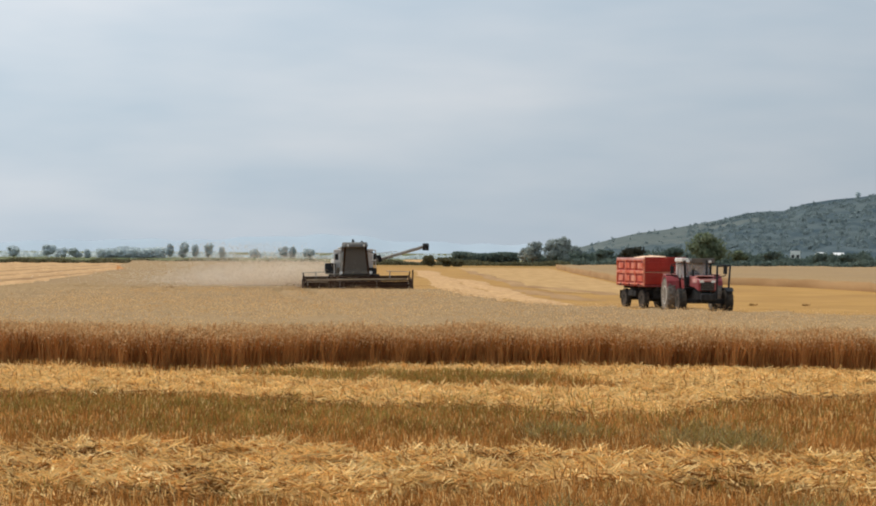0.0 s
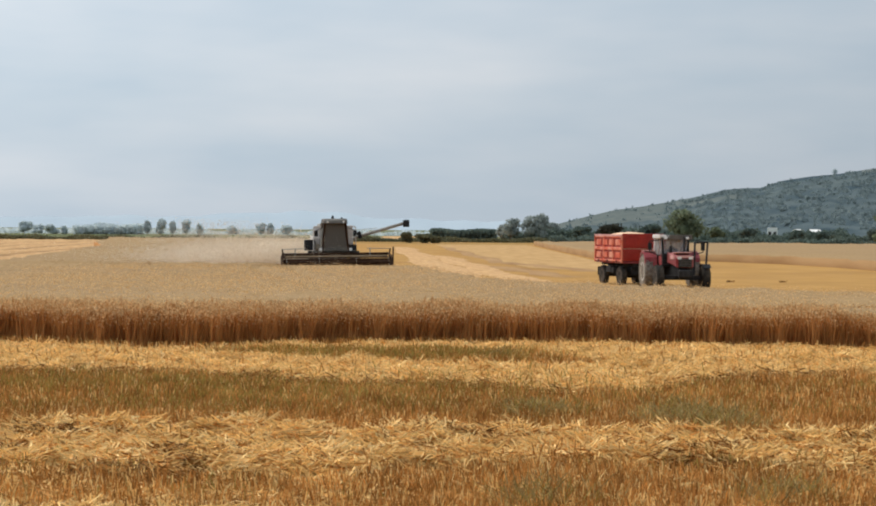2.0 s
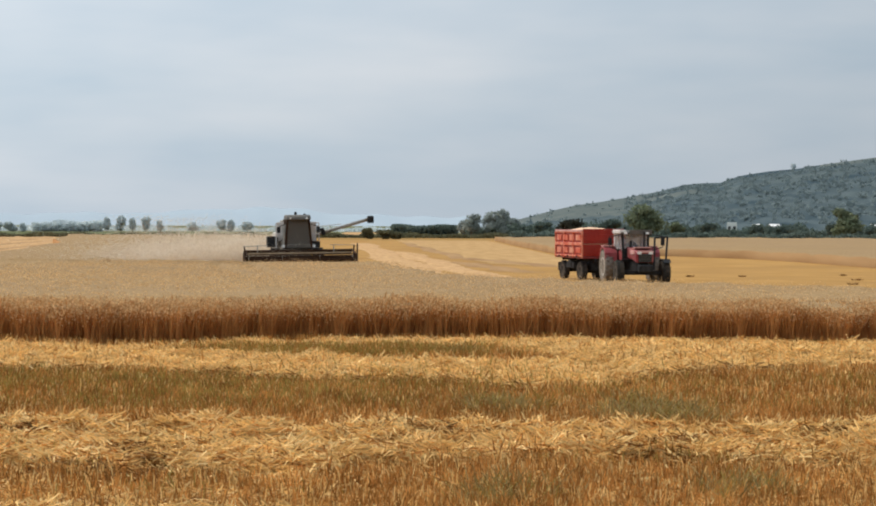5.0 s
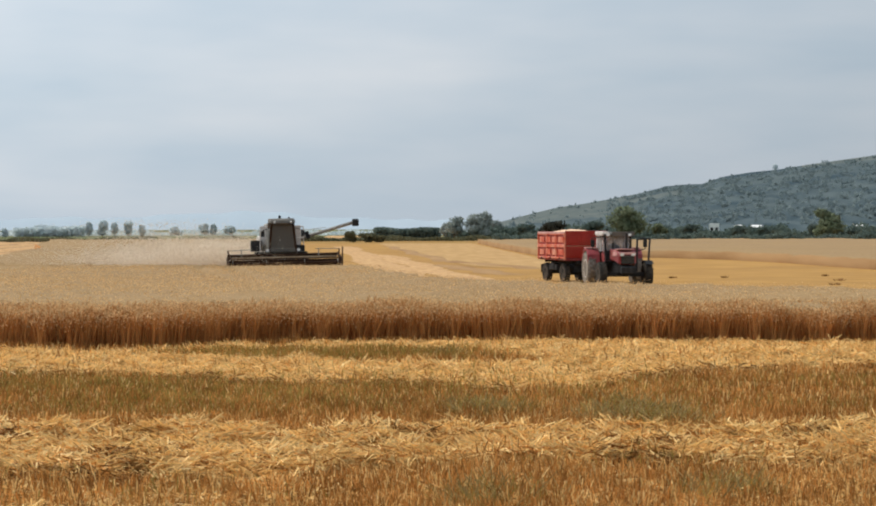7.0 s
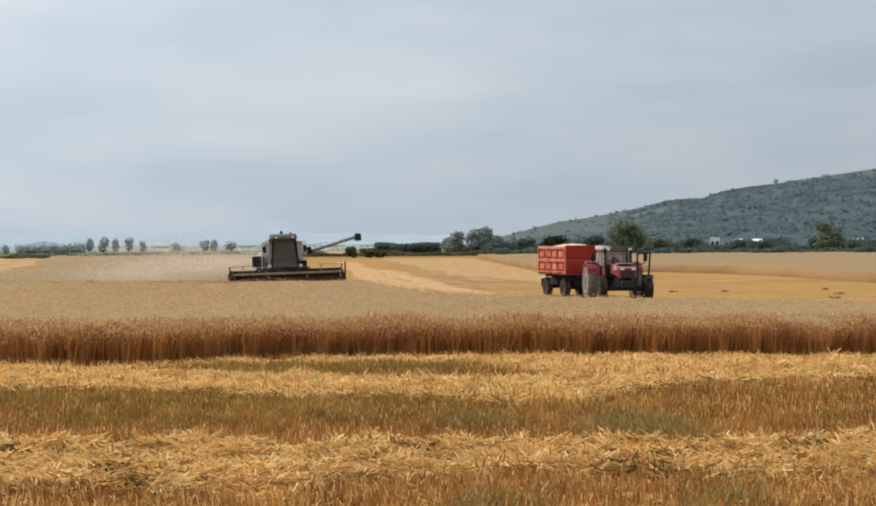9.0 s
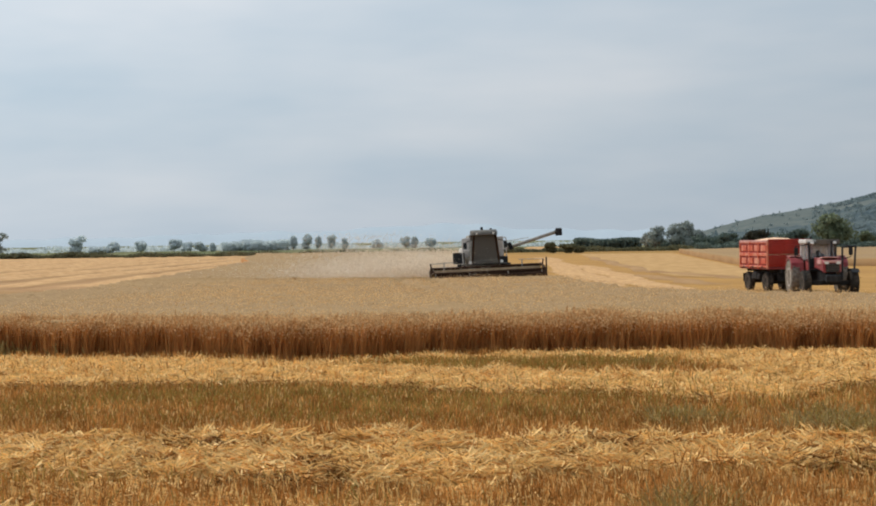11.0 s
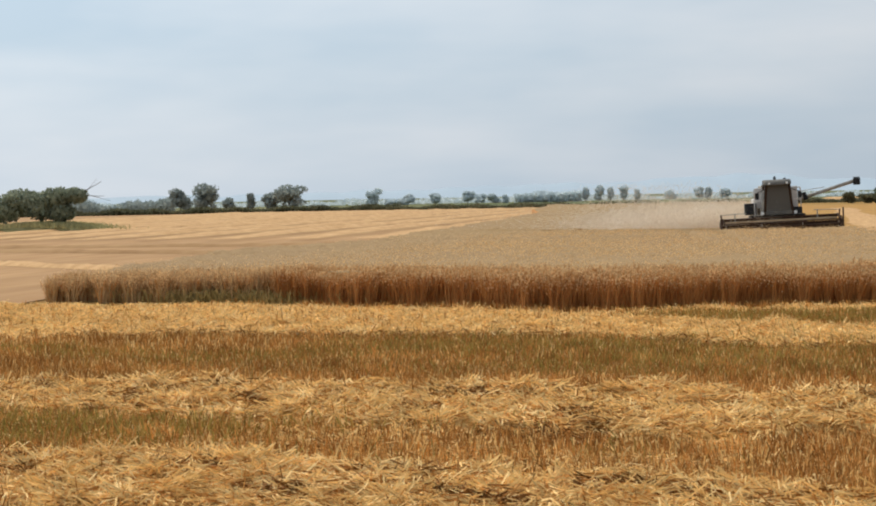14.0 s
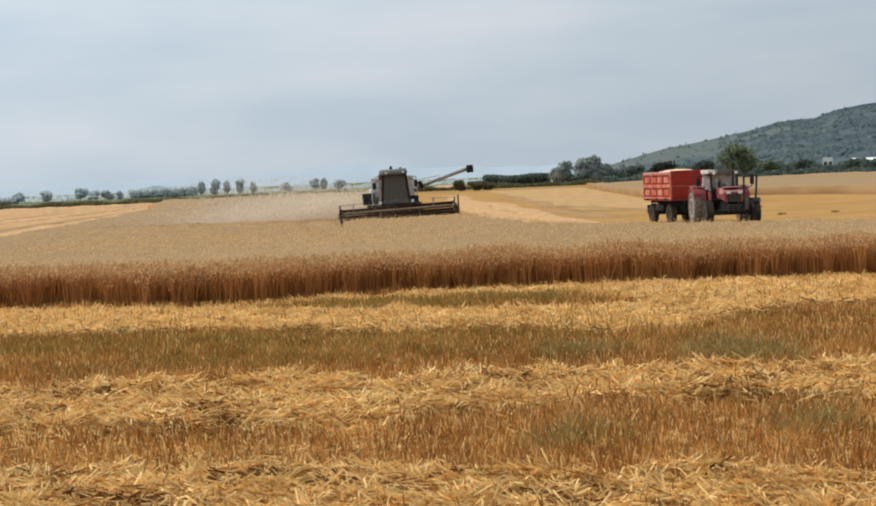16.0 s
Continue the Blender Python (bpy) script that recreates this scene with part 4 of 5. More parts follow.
def left_thicket():
    """A low spreading tree on a grassy mound, with bare boughs to one side."""
    x, y = bearing(-27.6, 178)
    top = thing("tree", "low spreading tree with bare boughs on a grassy mound", "tree", pose(x, y, 0.5))
    bm = bmesh.new()
    for a, b, w in (((0, 0, -0.4), (0.6, 0, 1.9), 0.2), ((0.6, 0, 1.7), (5.2, 0.2, 3.6), 0.10), ((3.2, 0, 2.7), (6.9, 0.3, 4.6), 0.06), ((4.5, 0, 3.2), (7.2, 0.2, 3.1), 0.045), ((5.2, 0.2, 3.6), (6.6, 0, 4.9), 0.03),
                    ((0.2, 0, 1.2), (-3.5, 0.3, 3.4), 0.12), ((-0.5, 0, 1.6), (-1.5, 0, 4.0), 0.08), ((2.0, 0, 2.2), (3.0, 0, 4.2), 0.06), ((5.8, 0, 3.2), (8.0, 0.1, 2.6), 0.03)):
        rod(a, b, w, bm, 6, w * 0.35)
    part("trunk", bm, "bark", top)
    r = np.random.RandomState(77)
    lobes = [((-4.2, 0, 2.0), (2.4, 2.0, 1.5)), ((-2.0, 0, 2.9), (2.0, 1.8, 1.1)), ((0.2, 0, 2.2), (1.9, 1.8, 1.5)), ((2.0, 0, 3.0), (1.7, 1.6, 1.1)), ((3.9, 0, 3.2), (1.5, 1.2, 0.8)), ((2.4, 0, 1.5), (1.6, 1.4, 1.0)), ((-6, 0, 1.6), (2.2, 2, 1.5))]
    co, f = leaf_cloud(r, lobes, 9500, 0.19)
    crown = arrays("crown", co, f, ["leaf_soft"], None, "", "")
    del crown["kind"]
    crown.parent = top
    n = 9000
    u = r.randn(n) * 0.5
    px, py = u * 6.0 + x + 1.0, y + r.randn(n) * 1.5
    hz = 0.9 * np.exp(-((px - x - 0.5) / 6.5) ** 2)
    a = np.stack([px, py, hz * 0.6], 1)
    turn = r.rand(n) * 6.283
    side = np.stack([np.cos(turn), np.sin(turn), 0 * px], 1) * 0.05
    b = a + np.stack([0.1 * r.randn(n), 0.1 * r.randn(n), 0.25 + 0.35 * r.rand(n)], 1)
    V = np.stack([a - side, a + side, b + side * 0.3, b - side * 0.3], 1)
    arrays("tall_grass", V.reshape(-1, 3), np.arange(n)[:, None] * 4 + np.arange(4)[None], ["mound_grass"], None, "tall green grass on the mound below a tree", "grass")
    bm = bmesh.new()
    bmesh.ops.create_uvsphere(bm, u_segments=24, v_segments=10, radius=1.0, matrix=pose(x + 0.5, y, -0.1) @ Matrix.Diagonal((8.0, 3.2, 1.0, 1)))
    tagged(link("mound", bm, M["mound_grass"], None, "grassy mound at the field's corner", True), category="mound", kind="structure")


left_thicket()


# ---- the hill and the far ridge ----
HILL = ((3.0, 0.0), (4.4, 0.08), (4.9, 0.22), (5.85, 0.47), (6.8, 0.70), (7.75, 0.83), (8.7, 1.0), (9.6, 1.17), (10.2, 1.33), (10.6, 1.41), (11.0, 1.46), (11.7, 1.48), (12.4, 1.72), (13.3, 1.86), (14.2, 1.94), (15.2, 2.10), (17.4, 2.39), (22, 2.9), (28, 2.6), (38, 0.2))


def hill_height(az, q):
    el = np.interp(az, [h[0] for h in HILL], [h[1] for h in HILL])
    s = np.clip((q - 760) / (1750 - 760), 0, 1)
    s = s * np.clip((3300 - q) / 1400, 0, 1)
    return (1750 * np.tan(np.radians(el)) + 2.9 * np.clip(el * 6, 0, 1)) * s


def build_hill():
    az, q = np.linspace(3.0, 38, 170), np.concatenate([np.linspace(760, 1760, 60), np.linspace(1800, 3300, 14)])
    A, Q = np.meshgrid(az, q)
    Z = hill_height(A, Q) + (0.9 * fbm(A * 10, Q * 0.1, 0.35, 91) + 0.35 * fbm(A * 10, Q * 0.1, 0.9, 96)) * np.clip(hill_height(A, Q) / 12, 0, 1) * np.clip((1700 - Q) / 250, 0, 1)
    a = np.radians(A)
    co = np.stack([(Q * np.sin(a)).ravel(), (Q * np.cos(a)).ravel(), Z.ravel() + 0.03], 1)
    i = (np.arange(len(q) - 1)[:, None] * 170 + np.arange(169)[None]).ravel()
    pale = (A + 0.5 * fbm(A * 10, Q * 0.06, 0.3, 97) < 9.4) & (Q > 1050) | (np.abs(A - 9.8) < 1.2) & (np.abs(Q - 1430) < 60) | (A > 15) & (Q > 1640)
    arrays("hill", co, np.stack([i, i + 1, i + 171, i + 170], 1), ["hill", "pasture"], pale[:-1, :-1].ravel().astype(int), "long wooded hill behind the fields, blue-green with painted haze", "hill", "structure")
    for k, (az, rng, size) in enumerate(((14.15, 1745, 6.5), (11.95, 1745, 2.5), (15.7, 1745, 2.5))):
        x, y = bearing(az, rng)
        t = tree(x, y, size, size * 0.9, 400 + k, "leaf_far_haze", "lone hazy tree on the hill's crest", 300, 0.7, 0.2)
        t.location.z = float(hill_height(np.array(az), np.array(float(rng)))) - 0.5


build_hill()


def hill_trees(n, seed):
    """Scattered crowns over the wooded slope, thick in the hollows and along the crest."""
    r = np.random.RandomState(seed)
    az, q = 4.5 + 17 * r.rand(n), 820 + 925 * r.rand(n) ** 0.8
    thick = fbm(az * 10, q * 0.1, 0.12, 98) + 0.6 * fbm(az * 10, q * 0.1, 0.4, 99) + 0.3 * (az > 9) - 0.9 * (az < 8.5) + 0.7 * (q < 950)
    keep = (thick > 0.45) & (q < 1690) & ~((np.abs(az - 9.8) < 1.1) & (np.abs(q - 1430) < 60))
    az, q = az[keep], q[keep]
    m, each = len(az), 9
    size = np.repeat(1.3 + 1.5 * r.rand(m) ** 2, each)
    a = np.radians(np.repeat(az, each))
    d = np.repeat(q, each)
    p = np.stack([d * np.sin(a), d * np.cos(a), np.repeat(hill_height(az, q), each)], 1) + r.randn(m * each, 3) * size[:, None] * np.array([0.55, 0.5, 0.32]) + np.stack([0 * a, 0 * a, size * 0.45], 1)
    u, v = r.randn(m * each, 3), r.randn(m * each, 3)
    u *= (size * 0.62 / np.linalg.norm(u, axis=1))[:, None]
    v *= (size * 0.5 / np.linalg.norm(v, axis=1))[:, None]
    V = np.stack([p - u, p + v, p + u, p - v], 1)
    arrays("hill_woods", V.reshape(-1, 3), np.arange(m * each)[:, None] * 4 + np.arange(4)[None], ["hill_tree"], None, "dark trees scattered over the hillside, blued by painted haze", "woods")


hill_trees(5200, 94)


def far_ridge(name, d, table, seed):
    az = np.linspace(-40, 20, 200)
    el = np.interp(az, [t[0] for t in table], [t[1] for t in table])
    top = d * np.tan(np.radians(el)) + 3 + 3 * fbm(az * 10, az * 0, 0.05, seed)
    a = np.radians(az)
    top = np.maximum(top, 0.5)
    co = np.concatenate([np.stack([d * np.sin(a), d * np.cos(a), 0 * a], 1), np.stack([(d + 250) * np.sin(a), (d + 250) * np.cos(a), top], 1), np.stack([(d + 700) * np.sin(a), (d + 700) * np.cos(a), 0 * a], 1)])
    i = np.arange(199)
    F = np.concatenate([np.stack([i, i + 1, i + 201, i + 200], 1), np.stack([i + 200, i + 201, i + 401, i + 400], 1)])
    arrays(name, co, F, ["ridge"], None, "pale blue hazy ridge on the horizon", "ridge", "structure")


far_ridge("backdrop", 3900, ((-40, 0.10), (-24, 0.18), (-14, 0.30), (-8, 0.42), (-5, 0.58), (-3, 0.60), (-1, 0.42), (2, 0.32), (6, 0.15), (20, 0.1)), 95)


# ---- far buildings below the hill ----
def house(az, d, w, h, roof, seed):
    x, y = bearing(az, d)
    top = thing("house", "small white house among bushes below the hill", "house", pose(x, y, 0, 0, 0, -az + 15 * math.sin(seed)), "houses below the hill")
    part("wall", box((w, 5, h), (0, 0, h / 2), bevel=0.05), "house", top)
    if roof:
        part("roof", prism([(-2.9, h), (0, h + roof), (2.9, h)], -w / 2 - 0.3, w / 2 + 0.3), "house", top)
    for k in range(2):
        part("window", box((0.9, 0.12, 1.1), ((k - 0.5) * w * 0.5, -2.53, h * 0.55), bevel=0.02), "black", top)


for k, (az, d, w, h, roof) in enumerate(((12.1, 560, 3.2, 4.2, 0), (12.95, 600, 2.6, 3.0, 0.8), (13.5, 610, 3.2, 2.9, 0.9), (16.9, 620, 5.0, 3.0, 1.0), (17.9, 620, 5.0, 3.0, 1.0))):
    house(az, d, w, h, roof, k)


# ---- wheels ----
def wheel(name, parent, at, r, w, rim_r, side, lugs=20, tyre_mat="tyre", rim_mat="rim", spokes=8):
    """A lugged wheel on the x axis; side is the outward sign."""
    hub = new(name)
    hub.parent = parent
    hub.location = at
    prof = [(rim_r, -w * 0.42), (r * 0.80, -w * 0.5), (r * 0.95, -w * 0.46), (r, -w * 0.3), (r, w * 0.3), (r * 0.95, w * 0.46), (r * 0.80, w * 0.5), (rim_r, w * 0.42)]
    bm = lathe(prof, n=32)
    if lugs:
        for k in range(lugs):
            a = 2 * math.pi * k / lugs
            for s in (-1, 1):
                b = a + s * math.pi / lugs * 0.5
                m = Matrix.Rotation(b, 4, "X") @ pose(s * w * 0.24, 0, r * 1.005, 0, 0, 28 * s)
                bmesh.ops.create_cube(bm, size=1, matrix=m @ Matrix.Diagonal((w * 0.46, r * 0.055, r * 0.07, 1)))
    part("tyre", bm, tyre_mat, hub, "dusty lugged rubber tyre", True)
    o = side * w
    rim = lathe([(rim_r * 1.0, -o * 0.40), (rim_r * 1.06, o * 0.42), (rim_r * 0.92, o * 0.44), (rim_r * 0.86, o * 0.22), (rim_r * 0.35, o * 0.12), (rim_r * 0.30, o * 0.34), (rim_r * 0.05, o * 0.36)], n=24)
    for k in range(spokes):
        a = 2 * math.pi * k / spokes
        bmesh.ops.create_cube(rim, size=1, matrix=pose(o * 0.20, math.cos(a) * rim_r * 0.6, math.sin(a) * rim_r * 0.6) @ Matrix.Rotation(a, 4, "X") @ Matrix.Diagonal((0.05, 0.07, 0.07, 1)))
    part("rim", rim, rim_mat, hub)
    return hub


# ---- the combine harvester: its front looks along -y, origin on the soil under the reel ----
def combine_harvester():
    top = thing("combine_harvester", "dusty grey combine harvester cutting wheat, unloading auger swung out", "combine harvester")
    # header
    half = 3.12
    head = part("header", prism([(0.95, 0.30), (0.95, 1.15), (0.88, 1.18), (0.80, 1.15), (0.78, 0.42), (-0.30, 0.30), (-0.55, 0.26), (-0.55, 0.22), (0.9, 0.20)], -half + 0.05, half - 0.05), "header", top, "wide dusty cutting header")
    part("knife_bar", box((2 * half - 0.1, 0.10, 0.05), (0, -0.62, 0.28)), "header", head)
    part("intake_auger", lathe([(0.18, -half + 0.2), (0.18, half - 0.2)], (0, 0.42, 0.62), 16), "header", head, "", True)
    part("top_beam", rod((-half, 0.86, 1.43), (half, 0.86, 1.43), 0.075, n=10), "header", head)
    part("dust_sheet", box((2 * half - 0.3, 0.03, 0.16), (0, 0.755, 1.275), (6, 0, 0)), "chaff", head, "chaff-coated rear sheet")
    for s in (-1, 1):
        part("divider", prism([(0.95, 0.22), (0.98, 1.28), (0.55, 1.40), (-0.35, 0.95), (-1.35, 0.20), (-1.0, 0.12), (0.6, 0.14)], s * half - 0.05, s * half + 0.05), "header", head, "steel end plate with pointed crop divider")
        part("reel_arm", box((0.07, 1.5, 0.10), (s * (half - 0.13), 0.22, 1.36), (10, 0, 0)), "header", head)
        part("arm_post", rod((s * (half - 0.10), 0.55, 1.2), (s * (half - 0.02), 0.65, 1.74), 0.04), "header", head)
        part("marker_post", rod((s * 2.15 - 0.2, 0.80, 1.3), (s * 2.15 - 0.2, 0.80, 1.78), 0.03), "grey", head)
    for s in (-1, 1):
        part("guide_wire", rod((s * (half - 0.02), 0.62, 1.72), (s * 1.75, 0.72, 1.76), 0.018), "grey", head)
    part("divider_guide", rod((half, -0.4, 0.9), (half + 0.14, 0.5, 1.80), 0.045), "header", head)
    # reel
    reel = new("reel")
    reel.parent = top
    reel.location = (0, -0.25, 0.92)
    part("reel_tube", rod((-half + 0.2, 0, 0), (half - 0.2, 0, 0), 0.14, n=12), "header", reel)
    for k in range(6):
        a = radians(60 * k + 15)
        y, z = 0.34 * math.cos(a), 0.34 * math.sin(a)
        bm = rod((-half + 0.2, y, z), (half - 0.2, y, z), 0.032, n=8)
        for j in range(36):
            x = -half + 0.35 + j * (2 * half - 0.7) / 35
            rod((x, y, z), (x, y * 1.12 + 0.03, z - 0.16), 0.010, bm, 4)
        part("bat", bm, "header", reel, "reel bat with spring tines")
    for x in (-2.9, -1.05, 1.05, 2.9):
        bm = bmesh.new()
        for k in range(6):
            a = radians(60 * k + 15)
            rod((x, 0, 0), (x, 0.34 * math.cos(a), 0.34 * math.sin(a)), 0.022, bm, 6)
        part("spider", bm, "grey", reel)
    # intake channel, chassis, body
    part("feeder_house", prism([(0.9, 0.35), (0.9, 1.15), (2.6, 1.75), (2.6, 1.0)], -0.62, 0.62), "grey_dark", top)
    body = part("body", prism([(1.9, 1.25), (1.75, 1.75), (2.15, 2.9), (5.6, 2.95), (7.4, 2.5), (7.9, 1.7), (7.4, 0.95), (3.0, 0.9)], -0.82, 0.82, bevel=0.05), "grey", top, "pale grey sheet-metal threshing body")
    tank = part("grain_tank", prism([(2.95, 2.6), (2.75, 3.18), (4.9, 3.18), (4.75, 2.6)], -0.74, 0.74, bevel=0.04), "grey", top, "pale grey grain tank behind the cab")
    part("tank_rim", box((1.5, 0.06, 0.10), (0, 2.74, 3.18)), "grey", tank)
    for s in (-1, 1):
        side = part("side_panel", box((0.10, 3.0, 1.25), (s * 1.06, 4.2, 1.85), bevel=0.04), "white", top, "dusty pale side panel")
        part("vent_slot", box((0.03, 1.0, 0.35), (s * 1.12, 3.6, 2.05)), "black", side)
        part("front_panel", box((0.40, 0.06, 1.10), (s * 0.93, 2.35, 2.52), bevel=0.02), "white", top, "pale panel beside the cab")
        part("hand_rail", rod((s * 1.22, 1.75, 1.6), (s * 1.22, 1.75, 3.0), 0.03), "white", top)
        part("hand_rail", rod((s * 0.78, 1.75, 3.0), (s * 1.22, 1.75, 3.0), 0.03), "white", top)
        part("hand_rail", rod((s * 1.22, 1.75, 2.35), (s * 0.82, 1.75, 2.35), 0.028), "white", top)
    part("platform", box((2.5, 0.9, 0.07), (-0.05, 1.75, 1.58)), "grey_dark", top)
    lad = part("ladder", bmesh.new(), "grey_dark", top)
    bm = bmesh.new()
    rod((-1.28, 1.5, 0.5), (-1.28, 1.5, 1.6), 0.025, bm)
    rod((-1.28, 1.95, 0.5), (-1.28, 1.95, 1.6), 0.025, bm)
    for k in range(4):
        rod((-1.28, 1.5, 0.6 + 0.27 * k), (-1.28, 1.95, 0.6 + 0.27 * k), 0.02, bm)
    bm.to_mesh(lad.data)
    bm.free()
    lad.data.materials.clear()
    lad.data.materials.append(M["grey_dark"])
    part("tool_box", box((0.62, 0.45, 0.62), (-1.42, 2.1, 1.95), bevel=0.03), "black", top, "dark box beside the cab")
    part("battery_box", box((0.42, 0.4, 0.40), (-1.32, 1.9, 1.42), bevel=0.03), "black", top)
    part("bracket", box((0.46, 0.4, 0.36), (1.05, 1.9, 1.78), bevel=0.03), "black", top)
    # cab
    cab = new("cab")
    cab.parent = top
    cab.location = (0, 1.25, 0)
    lo, hi = 0.74, 0.60

    def pillar(x0, x1, y0, y1, z0=1.62, z1=3.20):
        part("pillar", rod((x0, y0, z0), (x1, y1, z1), 0.075, n=6), "header", cab)
    for s in (-1, 1):
        pillar(s * lo, s * hi, 0.0, 0.06)
        pillar(s * lo, s * hi, 1.25, 1.2)
    def pane(name, corners):
        bm = bmesh.new()
        f = bm.faces.new([bm.verts.new(c) for c in corners])
        ex = bmesh.ops.extrude_face_region(bm, geom=[f])
        n = Vector(f.normal)
        bmesh.ops.translate(bm, verts=[v for v in ex["geom"] if isinstance(v, bmesh.types.BMVert)], vec=(0.0, 0.012, 0.0) if name != "side_window" else (0.012, 0, 0))
        bmesh.ops.recalc_face_normals(bm, faces=bm.faces[:])
        return part(name, bm, "glass_dark", cab, "dusty dark glass")
    pane("windshield", [(-lo, -0.02, 1.78), (lo, -0.02, 1.78), (hi, 0.04, 3.18), (-hi, 0.04, 3.18)])
    pane("rear_window", [(-lo, 1.24, 2.0), (lo, 1.24, 2.0), (hi, 1.2, 3.18), (-hi, 1.2, 3.18)])
    for s in (-1, 1):
        pane("side_window", [(s * lo, 0.06, 1.8), (s * lo, 1.2, 1.8), (s * hi, 1.15, 3.18), (s * hi, 0.1, 3.18)])
    part("front_sill", prism([(-0.05, 1.60), (-0.05, 1.80), (0.03, 1.80), (0.03, 1.60)], -lo, lo, bevel=0.01), "grey_dark", cab)
    part("cab_floor", box((1.5, 1.3, 0.06), (0, 0.62, 1.62)), "black", cab)
    part("cab_roof", prism([(-0.22, 3.16), (-0.14, 3.36), (0.10, 3.47), (1.2, 3.47), (1.35, 3.2)], -0.70, 0.70, bevel=0.05), "grey_dark", cab, "dark grey cab roof with sun visor")
    part("beacon", lathe([(0.07, -0.08), (0.08, 0.0), (0.05, 0.10)], n=12), "black", cab).matrix_local = pose(-0.1, 0.5, 3.54, 0, -90, 0)
    part("seat", prism([(0.55, 1.95), (0.55, 2.10), (0.95, 2.10), (1.0, 2.75), (1.08, 2.75), (1.08, 1.95)], -0.26, 0.26), "black", cab)
    part("steering_wheel", rod((0, 0.34, 2.2), (0, 0.38, 2.24), 0.2, n=16), "black", cab)
    part("console", box((0.3, 0.2, 0.55), (0, 0.28, 1.92)), "black", cab)
    part("inner_wall", box((1.2, 0.05, 1.0), (0, 1.18, 2.1)), "grey_dark", cab)
    for s in (-1, 1):
        mir = part("mirror", box((0.20, 0.05, 0.34), (s * 1.12, -0.10, 2.62), bevel=0.02), "black", cab)
        part("mirror_arm", rod((s * 0.66, 0.02, 2.95), (s * 1.12, -0.08, 2.80), 0.018), "black", mir)
        part("headlight", rod((s * 0.62, -0.03, 1.70), (s * 0.62, -0.12, 1.70), 0.09, n=14), "lamp", top).location = (s * 0.25, 1.25, 0)
        part("work_lamp", rod((s * 0.46, -0.2, 3.27), (s * 0.46, -0.27, 3.27), 0.06, n=12), "lamp", cab)
    # unloading auger, swung out sideways
    aug = part("unloading_auger", rod((1.0, 2.9, 2.28), (4.25, 2.2, 3.20), 0.095, n=14), "grey", top, "long grey unloading auger pipe", True)
    part("auger_elbow", rod((1.02, 2.9, 1.6), (1.02, 2.9, 2.4), 0.19, n=14), "grey_dark", aug)
    part("pivot_clamp", box((0.22, 0.42, 0.42), (1.55, 2.78, 2.50), (0, -18, 0), bevel=0.03), "black", aug)
    part("spout", prism([(-0.18, 2.95), (-0.18, 3.30), (0.0, 3.38), (0.18, 3.30), (0.18, 2.95)], 4.08, 4.42), "black", aug, "black rubber spout").location = (0, 2.18, 0)
    part("brace", rod((1.0, 2.9, 2.75), (2.6, 2.55, 2.92), 0.02), "steel", aug)
    # exhaust and wheels
    part("exhaust", rod((0.75, 5.2, 2.9), (0.75, 5.2, 3.55), 0.07, n=10), "black", top)
    part("straw_hood", prism([(7.2, 0.9), (7.3, 2.3), (8.1, 2.0), (8.4, 0.9)], -0.8, 0.8), "grey", top)
    wheels = []
    for s in (-1, 1):
        wheels.append((wheel("front_wheel", top, (s * 1.22, 2.3, 0.78), 0.78, 0.56, 0.40, s, 18), 0.78))
        wheels.append((wheel("rear_wheel", top, (s * 0.95, 6.1, 0.48), 0.48, 0.34, 0.24, s, 14), 0.48))
    part("front_axle", rod((-1.2, 2.3, 0.78), (1.2, 2.3, 0.78), 0.12), "black", top)
    part("rear_axle", rod((-0.95, 6.1, 0.48), (0.95, 6.1, 0.48), 0.08), "black", top)
    part("axle_post", box((0.3, 0.3, 0.6), (0, 6.1, 0.8)), "black", top)
    part("frame_rail", box((1.5, 3.0, 0.25), (0, 3.2, 0.95)), "black", top)
    return top, reel, wheels


harvester, harvester_reel, harvester_wheels = combine_harvester()


